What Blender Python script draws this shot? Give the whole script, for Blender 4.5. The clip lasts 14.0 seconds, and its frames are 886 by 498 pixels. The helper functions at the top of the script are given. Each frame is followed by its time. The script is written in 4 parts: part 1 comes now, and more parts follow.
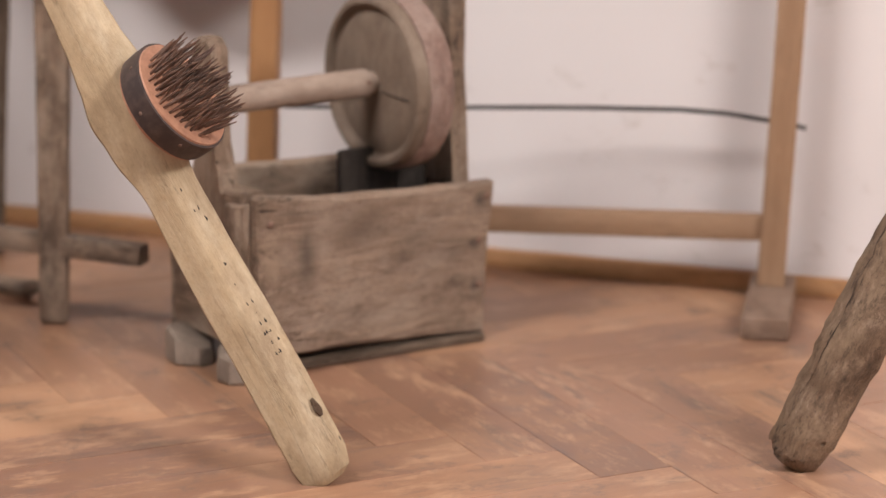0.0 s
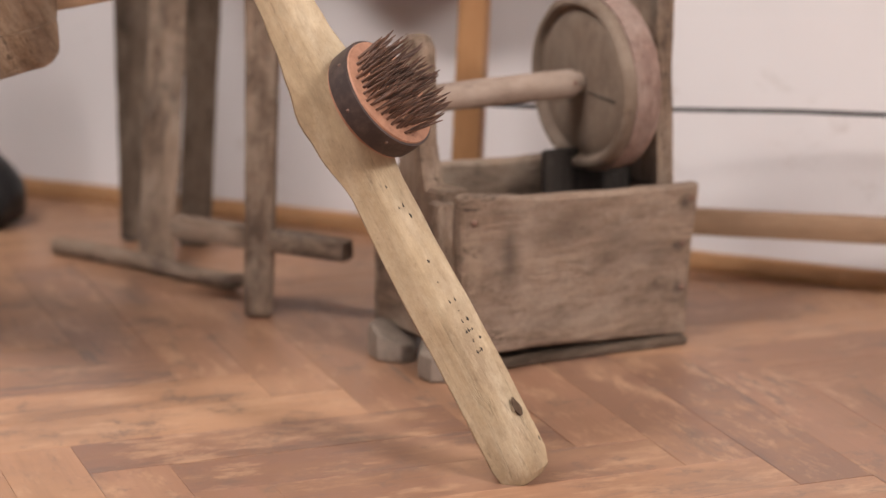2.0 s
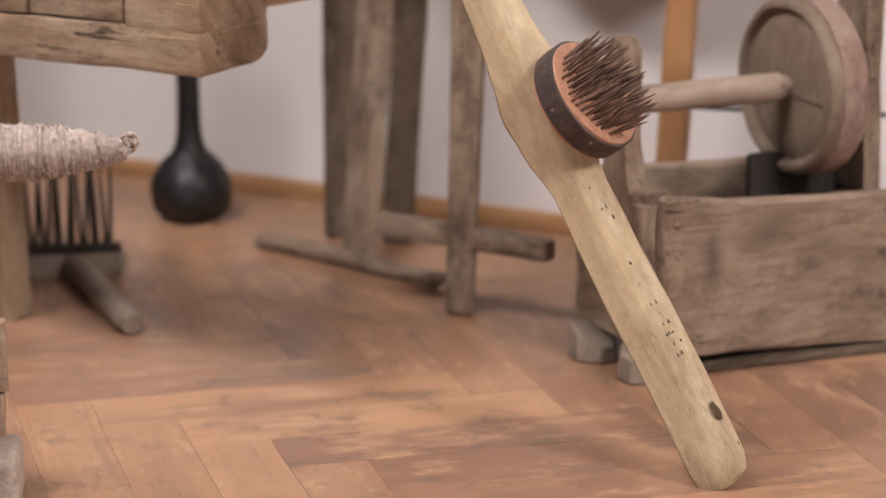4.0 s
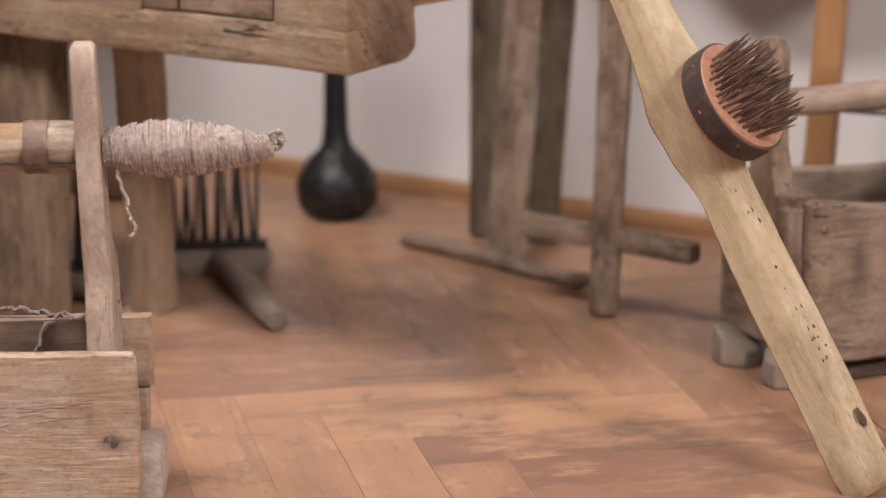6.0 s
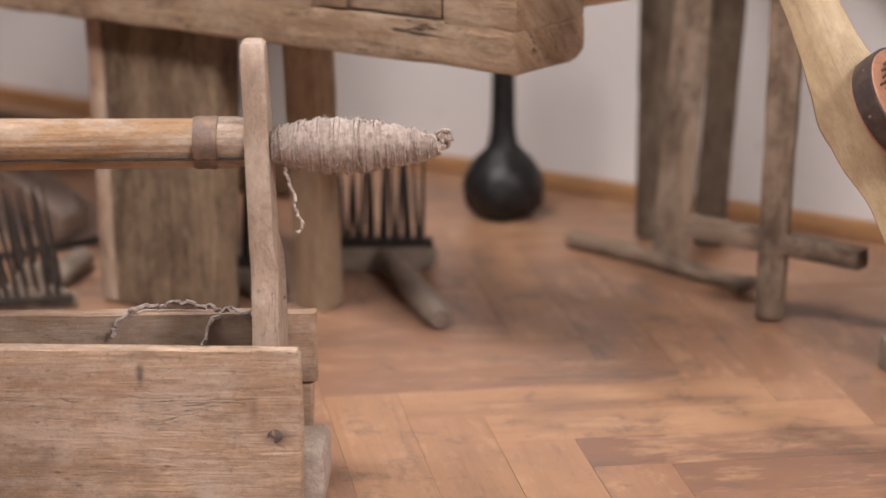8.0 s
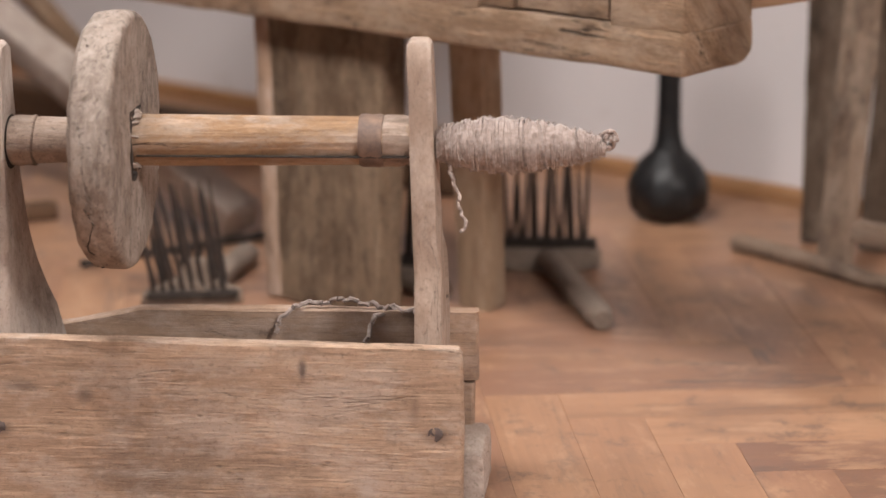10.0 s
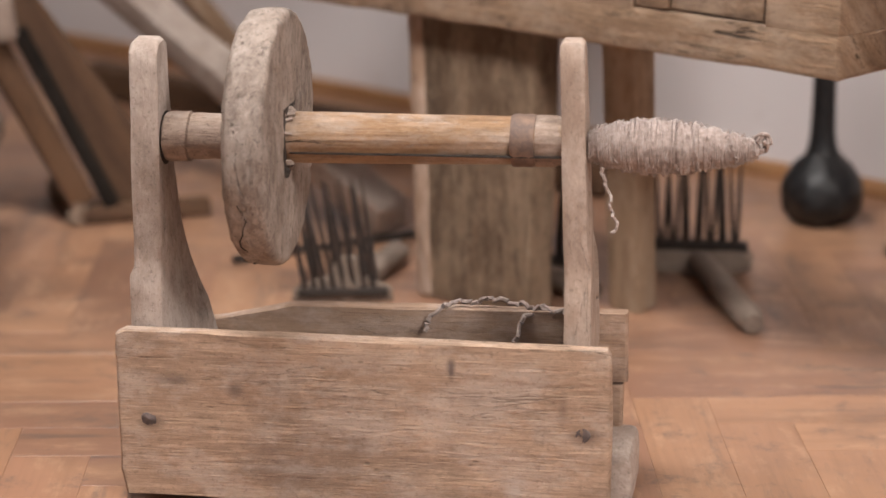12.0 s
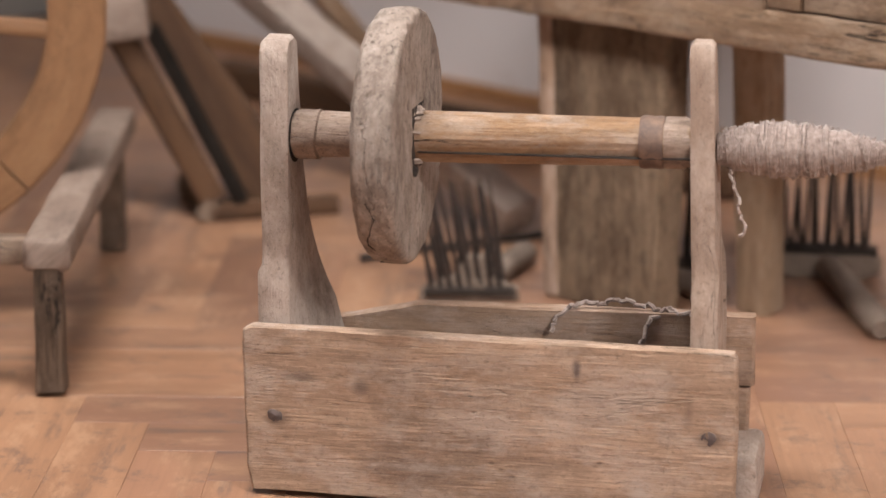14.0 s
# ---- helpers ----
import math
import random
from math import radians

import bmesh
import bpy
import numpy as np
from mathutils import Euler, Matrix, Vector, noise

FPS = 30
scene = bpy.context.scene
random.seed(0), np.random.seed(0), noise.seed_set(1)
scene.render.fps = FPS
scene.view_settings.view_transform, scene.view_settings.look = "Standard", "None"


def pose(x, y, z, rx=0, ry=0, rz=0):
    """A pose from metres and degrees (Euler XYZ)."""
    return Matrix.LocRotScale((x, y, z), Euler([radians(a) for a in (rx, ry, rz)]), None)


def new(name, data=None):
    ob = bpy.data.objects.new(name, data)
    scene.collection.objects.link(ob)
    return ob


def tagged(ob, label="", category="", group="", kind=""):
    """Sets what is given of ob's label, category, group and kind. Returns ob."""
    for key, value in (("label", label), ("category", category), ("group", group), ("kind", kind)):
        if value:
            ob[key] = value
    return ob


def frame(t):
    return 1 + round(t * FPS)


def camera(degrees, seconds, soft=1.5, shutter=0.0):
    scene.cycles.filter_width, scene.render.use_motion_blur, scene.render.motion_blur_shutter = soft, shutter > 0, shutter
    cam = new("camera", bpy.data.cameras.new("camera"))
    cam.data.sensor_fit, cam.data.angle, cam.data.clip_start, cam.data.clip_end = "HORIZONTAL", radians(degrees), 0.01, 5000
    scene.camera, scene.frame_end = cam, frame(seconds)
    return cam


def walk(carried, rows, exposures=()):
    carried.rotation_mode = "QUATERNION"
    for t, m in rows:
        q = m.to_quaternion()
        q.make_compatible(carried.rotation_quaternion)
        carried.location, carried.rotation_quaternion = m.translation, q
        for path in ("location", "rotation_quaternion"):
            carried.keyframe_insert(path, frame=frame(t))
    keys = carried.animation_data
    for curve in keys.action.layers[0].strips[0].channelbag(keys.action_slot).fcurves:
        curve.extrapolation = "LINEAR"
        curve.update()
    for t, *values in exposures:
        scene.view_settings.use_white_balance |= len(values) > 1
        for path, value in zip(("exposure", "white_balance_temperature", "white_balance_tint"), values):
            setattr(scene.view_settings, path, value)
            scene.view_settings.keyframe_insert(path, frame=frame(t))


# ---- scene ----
# ---------- camera: a tripod head that pans to the left ----------
EYE = 1.0
TILT = 14.285
cam = camera(19.5, 14.0)
cam.data.dof.use_dof = True
cam.data.dof.focus_distance = 2.93
cam.data.dof.aperture_fstop = 3.0
PAN = [
    (0.0, 0.0), (0.5, 1.042), (1.0, 2.202), (1.5, 3.337), (2.0, 4.656), (2.5, 5.892), (3.0, 7.059),
    (3.5, 8.146), (4.0, 9.285), (6.5, 13.429), (7.0, 14.369), (7.5, 15.314), (8.0, 16.383),
    (10.5, 21.041), (11.0, 21.971), (11.5, 22.786), (12.0, 23.574), (12.5, 24.28), (13.0, 25.186),
    (13.5, 25.78), (14.0, 26.486),
]
walk(cam, [(t, pose(0, 0, EYE, 90 - TILT, 0, yaw)) for t, yaw in PAN], [(0.0, 0.0), (14.0, 0.0)])

# ---------- the room's plan: turned so that its long wall runs along a, b points to that wall ----------
TURN = -20.15
ROOM = pose(0, 0, 0, 0, 0, TURN)
A0, A1, B0, B1, HIGH = -5.2, 2.7, -2.6, 3.62, 2.75
WIN_A0, WIN_A1, WIN_Z0, WIN_Z1 = 0.0, 2.2, 0.85, 2.35

# ---------- light ----------
world = bpy.data.worlds.new("sky")
world.use_nodes = True
scene.world = world
sky = world.node_tree.nodes.new("ShaderNodeTexSky")
sky.sky_type = "NISHITA"
sky.sun_disc = False
sky.sun_elevation = radians(35)
sky.sun_rotation = radians(200)
background = world.node_tree.nodes["Background"]
background.inputs["Strength"].default_value = 0.1
world.node_tree.links.new(sky.outputs[0], background.inputs["Color"])


def area_lamp(name, m, sx, sy, watts, colour):
    data = bpy.data.lights.new(name, "AREA")
    data.shape, data.size, data.size_y = "RECTANGLE", sx, sy
    data.energy, data.color = watts, colour
    ob = new(name, data)
    ob.matrix_world = m
    return ob


WARM = (1.0, 0.945, 0.905)
COOL = (1.0, 0.95, 0.92)
area_lamp("window_daylight", ROOM @ pose((WIN_A0 + WIN_A1) / 2, B0 + 0.05, (WIN_Z0 + WIN_Z1) / 2, 90, 0, 0),
          WIN_A1 - WIN_A0, WIN_Z1 - WIN_Z0, 20, (0.96, 0.95, 1.0))
LAMPS = [(-2.1, 1.4, 112), (1.75, 1.5, 216)]
for la, lb, watts in LAMPS:
    area_lamp("ceiling_light_glow", ROOM @ pose(la, lb, HIGH - 0.13, 0, 0, 0), 1.5, 0.75, watts, WARM if la > 0 else COOL)


# ---------- materials ----------
def mat(name, rough=0.7, metal=0.0, spec=0.35):
    m = bpy.data.materials.new(name)
    m.use_nodes = True
    b = m.node_tree.nodes["Principled BSDF"]
    b.inputs["Roughness"].default_value = rough
    b.inputs["Metallic"].default_value = metal
    b.inputs["Specular IOR Level"].default_value = spec
    return m, m.node_tree.nodes, m.node_tree.links, b


def noise_at(nodes, links, src, scale, stretch=(1, 1, 1), detail=5.0, rough=0.6, dist=0.0):
    mp = nodes.new("ShaderNodeMapping")
    mp.inputs["Scale"].default_value = stretch
    links.new(src, mp.inputs["Vector"])
    tx = nodes.new("ShaderNodeTexNoise")
    tx.inputs["Scale"].default_value = scale
    tx.inputs["Detail"].default_value = detail
    tx.inputs["Roughness"].default_value = rough
    tx.inputs["Distortion"].default_value = dist
    links.new(mp.outputs[0], tx.inputs["Vector"])
    return tx.outputs["Fac"]


def ramp(nodes, links, fac, lo, hi, a=0.0, b=1.0):
    r = nodes.new("ShaderNodeMapRange")
    r.inputs["From Min"].default_value, r.inputs["From Max"].default_value = lo, hi
    r.inputs["To Min"].default_value, r.inputs["To Max"].default_value = a, b
    links.new(fac, r.inputs["Value"])
    return r.outputs["Result"]


def blend(nodes, links, fac, a, b, mode="MIX"):
    mx = nodes.new("ShaderNodeMix")
    mx.data_type, mx.blend_type = "RGBA", mode
    for sock, v in ((mx.inputs["Factor"], fac), (mx.inputs["A"], a), (mx.inputs["B"], b)):
        if isinstance(v, (tuple, float, int)):
            sock.default_value = (*v, 1.0) if isinstance(v, tuple) else v
        else:
            links.new(v, sock)
    return mx.outputs["Result"]


def times(nodes, links, a, k):
    mt = nodes.new("ShaderNodeMath")
    mt.operation = "MULTIPLY"
    links.new(a, mt.inputs[0])
    if isinstance(k, float):
        mt.inputs[1].default_value = k
    else:
        links.new(k, mt.inputs[1])
    return mt.outputs[0]


def relief(nodes, links, bsdf, height, strength, dist):
    bp = nodes.new("ShaderNodeBump")
    bp.inputs["Strength"].default_value, bp.inputs["Distance"].default_value = strength, dist
    links.new(height, bp.inputs["Height"])
    links.new(bp.outputs[0], bsdf.inputs["Normal"])


def wood(name, light, dark, stain, stain_amount=0.5, streak=0.5, worm=0.4, rough=0.72, grain=1.0, dust=None, spec=0.3, mottle=0.5, crack=0.9, spots=(), deep=3.0, carve=0.0036, calm=False, speck=0.0):
    """Timber whose grain follows the 'grain' attribute: x along the fibres, in metres."""
    m, n, l, b = mat(name, rough, 0.0, spec)
    at = n.new("ShaderNodeAttribute")
    at.attribute_name = "grain"
    v = at.outputs["Vector"]
    bands = noise_at(n, l, v, 9.0 * grain, (0.9, 1.5, 1.5) if calm else (0.25, 2.6, 2.6), 7, 0.66, 0.8)
    fibres = ramp(n, l, noise_at(n, l, v, 46.0 * grain, (0.14, 5.0, 5.0), 5, 0.72, 0.3), 0.52, 0.70)
    hair = ramp(n, l, noise_at(n, l, v, 120.0 * grain, (0.10, 4.5, 4.5), 4, 0.75), 0.47, 0.63)
    mott = noise_at(n, l, v, 62.0, (0.6, 1.2, 1.2), 6, 0.8)
    open_grain = ramp(n, l, noise_at(n, l, v, 6.0, (0.7, 1.5, 1.5), 4, 0.65), 0.40, 0.62)
    col = blend(n, l, ramp(n, l, bands, 0.36, 0.64), dark, light)
    fib = times(n, l, times(n, l, fibres, open_grain), streak)
    col = blend(n, l, fib, col, tuple(0.5 * c for c in dark))
    fine = times(n, l, hair, 0.95 * streak)
    col = blend(n, l, fine, col, tuple(0.45 * c for c in dark))
    patch = ramp(n, l, noise_at(n, l, v, 7.0, (0.7, 1.4, 1.4), 8, 0.74), 0.50, 0.66)
    col = blend(n, l, times(n, l, patch, stain_amount), col, stain)
    smudge = ramp(n, l, noise_at(n, l, v, 20.0, (0.6, 1.2, 1.2), 7, 0.76), 0.60, 0.68)
    col = blend(n, l, times(n, l, smudge, 0.8 * stain_amount), col, tuple(0.55 * c for c in stain))
    if dust:
        dusty = ramp(n, l, noise_at(n, l, v, 17.0, (0.6, 1.2, 1.2), 7, 0.75), 0.46, 0.62)
        col = blend(n, l, times(n, l, dusty, 0.6), col, dust)
    col = blend(n, l, ramp(n, l, mott, 0.52, 0.68, 0.0, mottle), col, tuple(0.5 * c for c in dark))
    col = blend(n, l, ramp(n, l, mott, 0.46, 0.32, 0.0, mottle), col, tuple(min(0.8, 1.3 * c + 0.04) for c in light))
    for sx, sz, rx, rz, tone, strength in spots:
        mp = n.new("ShaderNodeMapping")
        mp.vector_type = "TEXTURE"
        mp.inputs["Location"].default_value = (sx, sz, deep)
        mp.inputs["Scale"].default_value = (rx, rz, 1.0)
        l.new(v, mp.inputs["Vector"])
        ln = n.new("ShaderNodeVectorMath")
        ln.operation = "LENGTH"
        l.new(mp.outputs[0], ln.inputs[0])
        ragged = n.new("ShaderNodeMath")
        ragged.operation = "MULTIPLY_ADD"
        l.new(mott, ragged.inputs[0])
        ragged.inputs[1].default_value = 2.2
        l.new(ln.outputs["Value"], ragged.inputs[2])
        col = blend(n, l, ramp(n, l, ragged.outputs[0], 2.3, 1.3, 0.0, strength), col, tone)
    if speck:
        dots = ramp(n, l, noise_at(n, l, v, 210.0, (0.8, 1, 1), 4, 0.7), 0.56, 0.66, 0.0, speck)
        col = blend(n, l, dots, col, tuple(0.38 * c for c in dark))
        chalk = ramp(n, l, noise_at(n, l, v, 330.0, (0.8, 1, 1), 3, 0.7), 0.60, 0.70, 0.0, 0.7 * speck)
        col = blend(n, l, chalk, col, tuple(min(0.8, 1.35 * c) for c in light))
    split = noise_at(n, l, v, 10.0, (0.30, 2.2, 2.2), 5, 0.6, 0.4)
    away = n.new("ShaderNodeMath")
    away.operation = "SUBTRACT"
    l.new(split, away.inputs[0])
    away.inputs[1].default_value = 0.47
    apart = n.new("ShaderNodeMath")
    apart.operation = "ABSOLUTE"
    l.new(away.outputs[0], apart.inputs[0])
    where = ramp(n, l, noise_at(n, l, v, 9.0, (0.5, 1.6, 1.6), 4, 0.7), 0.52, 0.60, 0.0, crack)
    cracks = times(n, l, ramp(n, l, apart.outputs[0], 0.011, 0.003), where)
    col = blend(n, l, cracks, col, tuple(0.12 * c for c in dark))
    vo = n.new("ShaderNodeTexVoronoi")
    vo.inputs["Scale"].default_value = 75.0
    mp = n.new("ShaderNodeMapping")
    mp.inputs["Scale"].default_value = (0.5, 1, 1)
    l.new(v, mp.inputs["Vector"])
    l.new(mp.outputs[0], vo.inputs["Vector"])
    pits = ramp(n, l, vo.outputs["Distance"], 0.16, 0.09)
    some = ramp(n, l, noise_at(n, l, v, 10.0, (0.5, 1, 1), 4), 0.54, 0.60)
    pits = times(n, l, pits, some)
    col = blend(n, l, times(n, l, pits, worm), col, tuple(0.14 * c for c in dark))
    l.new(col, b.inputs["Base Color"])
    l.new(ramp(n, l, bands, 0.3, 0.7, rough + 0.1, rough - 0.1), b.inputs["Roughness"])
    height = bands
    for layer, k in ((fib, -0.9), (fine, -0.7), (pits, -1.6 * worm), (mott, 0.8 * mottle), (cracks, -2.0)):
        h = n.new("ShaderNodeMath")
        h.operation = "MULTIPLY_ADD"
        l.new(layer, h.inputs[0])
        h.inputs[1].default_value = k
        l.new(height, h.inputs[2])
        height = h.outputs[0]
    relief(n, l, b, height, min(1.0, 0.3 + 0.9 * max(streak, mottle)), carve)
    return m


OLD = wood("weathered_wood", (0.345, 0.24, 0.172), (0.198, 0.13, 0.090), (0.083, 0.055, 0.041), 0.9, 0.58, 0.8, dust=(0.43, 0.332, 0.258), mottle=0.36, crack=0.8)
TAN = wood("tan_leg_wood", (0.42, 0.305, 0.208), (0.31, 0.212, 0.14), (0.19, 0.122, 0.08), 0.5, 0.45, 0.3, dust=(0.46, 0.36, 0.27), mottle=0.25, crack=0.4)
BOX = wood("winder_board_wood", (0.44, 0.30, 0.213), (0.315, 0.205, 0.142), (0.18, 0.128, 0.105), 0.7, 0.36, 0.25, spec=0.22, dust=(0.51, 0.40, 0.335), mottle=0.36, crack=0.35)
FRONT = wood("stained_front_board_wood", (0.565, 0.395, 0.282), (0.44, 0.292, 0.205), (0.185, 0.132, 0.108), 0.6, 0.50, 0.4, grain=1.2, dust=(0.60, 0.49, 0.42), mottle=0.36, crack=0.55, carve=0.0045, speck=0.42, spots=(
    (2.376, 1.169, 0.005, 0.016, (0.10, 0.075, 0.075), 0.8), (2.131, 1.136, 0.011, 0.010, (0.13, 0.095, 0.085), 0.7), (2.060, 1.145, 0.022, 0.007, (0.14, 0.10, 0.088), 0.6),
    (2.035, 1.094, 0.016, 0.010, (0.10, 0.075, 0.065), 0.75), (2.525, 1.098, 0.018, 0.009, (0.09, 0.07, 0.065), 0.75), (2.446, 1.033, 0.014, 0.016, (0.60, 0.53, 0.48), 0.6),
    (2.20, 1.045, 0.05, 0.006, (0.56, 0.47, 0.41), 0.5), (2.50, 1.130, 0.006, 0.02, (0.20, 0.13, 0.10), 0.5)))
PALE = wood("stick_wood", (0.465, 0.352, 0.226), (0.385, 0.282, 0.174), (0.235, 0.165, 0.106), 0.65, 0.16, 1.0, rough=0.6, grain=0.6, dust=(0.505, 0.405, 0.285), crack=0.25, mottle=0.25, calm=True, speck=0.18)
GREY = wood("grey_wood", (0.165, 0.112, 0.078), (0.085, 0.055, 0.037), (0.038, 0.025, 0.018), 0.85, 0.55, 0.4, dust=(0.215, 0.157, 0.117), mottle=0.38)
BOARD = wood("blotched_board_wood", (0.29, 0.20, 0.143), (0.16, 0.105, 0.073), (0.066, 0.044, 0.033), 0.95, 0.5, 0.6, dust=(0.36, 0.275, 0.212), mottle=0.4, crack=0.6)
DUSTY = wood("dusty_wheel_wood", (0.43, 0.35, 0.302), (0.335, 0.262, 0.22), (0.20, 0.152, 0.125), 0.55, 0.07, 1.0, spec=0.2, dust=(0.50, 0.43, 0.385), mottle=0.45, crack=0.3, carve=0.005, calm=True, speck=0.45)
STUB = wood("rough_axle_end_wood", (0.40, 0.30, 0.24), (0.285, 0.20, 0.152), (0.135, 0.094, 0.072), 0.7, 0.25, 0.6, dust=(0.48, 0.395, 0.34), mottle=0.55, crack=0.5, carve=0.006, speck=0.5)
SLIM = wood("slim_upright_wood", (0.415, 0.318, 0.258), (0.315, 0.23, 0.182), (0.20, 0.145, 0.115), 0.5, 0.10, 0.8, spec=0.2, dust=(0.485, 0.40, 0.345), mottle=0.4, crack=0.3, carve=0.004, calm=True, speck=0.35)
CRUST = wood("crusty_flywheel_wood", (0.37, 0.30, 0.255), (0.25, 0.195, 0.162), (0.12, 0.09, 0.073), 0.8, 0.12, 0.5, spec=0.2, dust=(0.47, 0.40, 0.355), mottle=0.6, crack=0.22, carve=0.007, calm=True, speck=0.7)
SHAFT = wood("polished_shaft_wood", (0.43, 0.275, 0.162), (0.30, 0.17, 0.092), (0.49, 0.42, 0.378), 1.0, 0.42, 0.4, rough=0.42, dust=(0.46, 0.375, 0.315), mottle=0.45, crack=0.9, carve=0.004, speck=0.3)
DISC = wood("smooth_turned_wood", (0.195, 0.142, 0.106), (0.155, 0.11, 0.081), (0.095, 0.067, 0.05), 0.6, 0.06, 0.3, dust=(0.24, 0.18, 0.138), mottle=0.25, crack=0.0, calm=True)
BAR = wood("worn_axle_wood", (0.315, 0.235, 0.188), (0.245, 0.174, 0.134), (0.175, 0.113, 0.085), 0.5, 0.12, 0.2, dust=(0.34, 0.262, 0.215), mottle=0.25, crack=0.2, calm=True, speck=0.2)
CHOP = wood("chopped_offcut_wood", (0.245, 0.19, 0.152), (0.185, 0.14, 0.11), (0.105, 0.078, 0.06), 0.5, 0.15, 0.0, dust=(0.30, 0.238, 0.195), mottle=0.3, crack=0.2, calm=True)
# Near-black that paints the shadowed gaps of the trestle.
GAP_SHADE = wood("gap_shade_black", (0.022, 0.017, 0.014), (0.014, 0.011, 0.009), (0.009, 0.007, 0.006), 0.5, 0.3, 0.1, mottle=0.2, spec=0.1, rough=0.85)
# Dark brown that paints the shaded inside of the stick's peg hole.
HOLE_SHADE = wood("peg_hole_shade", (0.115, 0.072, 0.045), (0.075, 0.046, 0.029), (0.04, 0.026, 0.018), 0.6, 0.3, 0.0, mottle=0.4)
FOOTW = wood("dull_foot_block_wood", (0.245, 0.16, 0.115), (0.19, 0.12, 0.085), (0.13, 0.083, 0.06), 0.4, 0.2, 0.0, dust=(0.28, 0.195, 0.148), mottle=0.15, crack=0.1)
RAILW = wood("grey_rail_wood", (0.275, 0.205, 0.167), (0.20, 0.145, 0.115), (0.115, 0.083, 0.066), 0.6, 0.2, 0.2, dust=(0.33, 0.26, 0.215), mottle=0.25, crack=0.3, calm=True, speck=0.2)
TROUGH = wood("stained_trough_board_wood", (0.36, 0.25, 0.18), (0.225, 0.148, 0.104), (0.10, 0.067, 0.05), 0.6, 0.5, 0.5, dust=(0.40, 0.30, 0.235), mottle=0.5, crack=0.8, deep=4.5, grain=1.1, carve=0.004, speck=0.4, spots=(
    (3.16, 1.685, 0.055, 0.030, (0.105, 0.072, 0.054), 0.45), (3.25, 1.66, 0.05, 0.026, (0.12, 0.083, 0.062), 0.4), (3.31, 1.64, 0.03, 0.02, (0.13, 0.09, 0.068), 0.4),
    (3.075, 1.66, 0.018, 0.05, (0.09, 0.062, 0.047), 0.7), (3.02, 1.66, 0.014, 0.035, (0.44, 0.315, 0.225), 0.6), (3.20, 1.56, 0.10, 0.018, (0.42, 0.32, 0.25), 0.45),
    (3.355, 1.70, 0.012, 0.012, (0.06, 0.042, 0.032), 0.85), (3.345, 1.64, 0.014, 0.010, (0.07, 0.05, 0.038), 0.8), (3.345, 1.58, 0.010, 0.010, (0.07, 0.05, 0.038), 0.8)))
FADED = wood("faded_pine", (0.37, 0.232, 0.145), (0.29, 0.172, 0.102), (0.22, 0.13, 0.08), 0.4, 0.25, 0.0, rough=0.55, crack=0.15, mottle=0.15)
PINE = wood("planed_pine", (0.41, 0.215, 0.10), (0.335, 0.165, 0.074), (0.27, 0.13, 0.058), 0.3, 0.2, 0.0, rough=0.5, crack=0.15, mottle=0.12)
BEAM = wood("bench_beam_wood", (0.38, 0.25, 0.16), (0.225, 0.137, 0.083), (0.10, 0.064, 0.043), 0.8, 0.55, 0.5, dust=(0.44, 0.33, 0.245), mottle=0.4)
# Plank leg: dark old wood, with the shade under the beam mixed into its colour.
PLANK = wood("shaded_dark_plank_wood", (0.27, 0.186, 0.122), (0.165, 0.108, 0.069), (0.072, 0.047, 0.032), 0.9, 0.6, 0.6, dust=(0.33, 0.24, 0.165), mottle=0.45, speck=0.35)
BARK = wood("gnarled_branch_wood", (0.20, 0.128, 0.083), (0.092, 0.057, 0.037), (0.045, 0.029, 0.021), 0.8, 0.15, 1.0, grain=0.5, dust=(0.29, 0.20, 0.13), mottle=0.9, carve=0.006, calm=True, speck=0.4)
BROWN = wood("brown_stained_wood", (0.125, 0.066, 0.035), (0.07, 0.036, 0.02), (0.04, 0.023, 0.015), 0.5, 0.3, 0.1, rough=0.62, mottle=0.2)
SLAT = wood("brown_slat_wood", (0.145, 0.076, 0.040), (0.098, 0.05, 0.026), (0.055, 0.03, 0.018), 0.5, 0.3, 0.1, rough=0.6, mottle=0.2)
RIM = wood("wheel_rim_wood", (0.29, 0.158, 0.08), (0.20, 0.102, 0.05), (0.13, 0.069, 0.037), 0.4, 0.25, 0.1, rough=0.5, crack=0.15, mottle=0.15)
ROSY = wood("reddish_weathered_wood", (0.27, 0.175, 0.145), (0.17, 0.102, 0.081), (0.095, 0.06, 0.048), 0.7, 0.15, 0.2, dust=(0.33, 0.25, 0.212), mottle=0.4, crack=0.1, calm=True, speck=0.3)
# Dark wood, also used for the shade ring at the winder's axle end.
DARKW = wood("dark_wood_and_shade", (0.06, 0.045, 0.037), (0.033, 0.025, 0.021), (0.022, 0.017, 0.015), 0.5, 0.4, 0.3)
SKIRT = wood("varnished_skirting_wood", (0.50, 0.275, 0.135), (0.37, 0.19, 0.088), (0.20, 0.098, 0.047), 0.55, 0.3, 0.0, rough=0.42, crack=0.15, mottle=0.25)


def iron(name, colour, rust, rough=0.6, metal=0.5):
    m, n, l, b = mat(name, rough, metal, 0.4)
    tc = n.new("ShaderNodeTexCoord")
    f = noise_at(n, l, tc.outputs["Object"], 60.0, (1, 1, 1), 6, 0.7)
    col = blend(n, l, ramp(n, l, f, 0.42, 0.66), colour, rust)
    l.new(col, b.inputs["Base Color"])
    relief(n, l, b, f, 0.4, 0.0015)
    return m


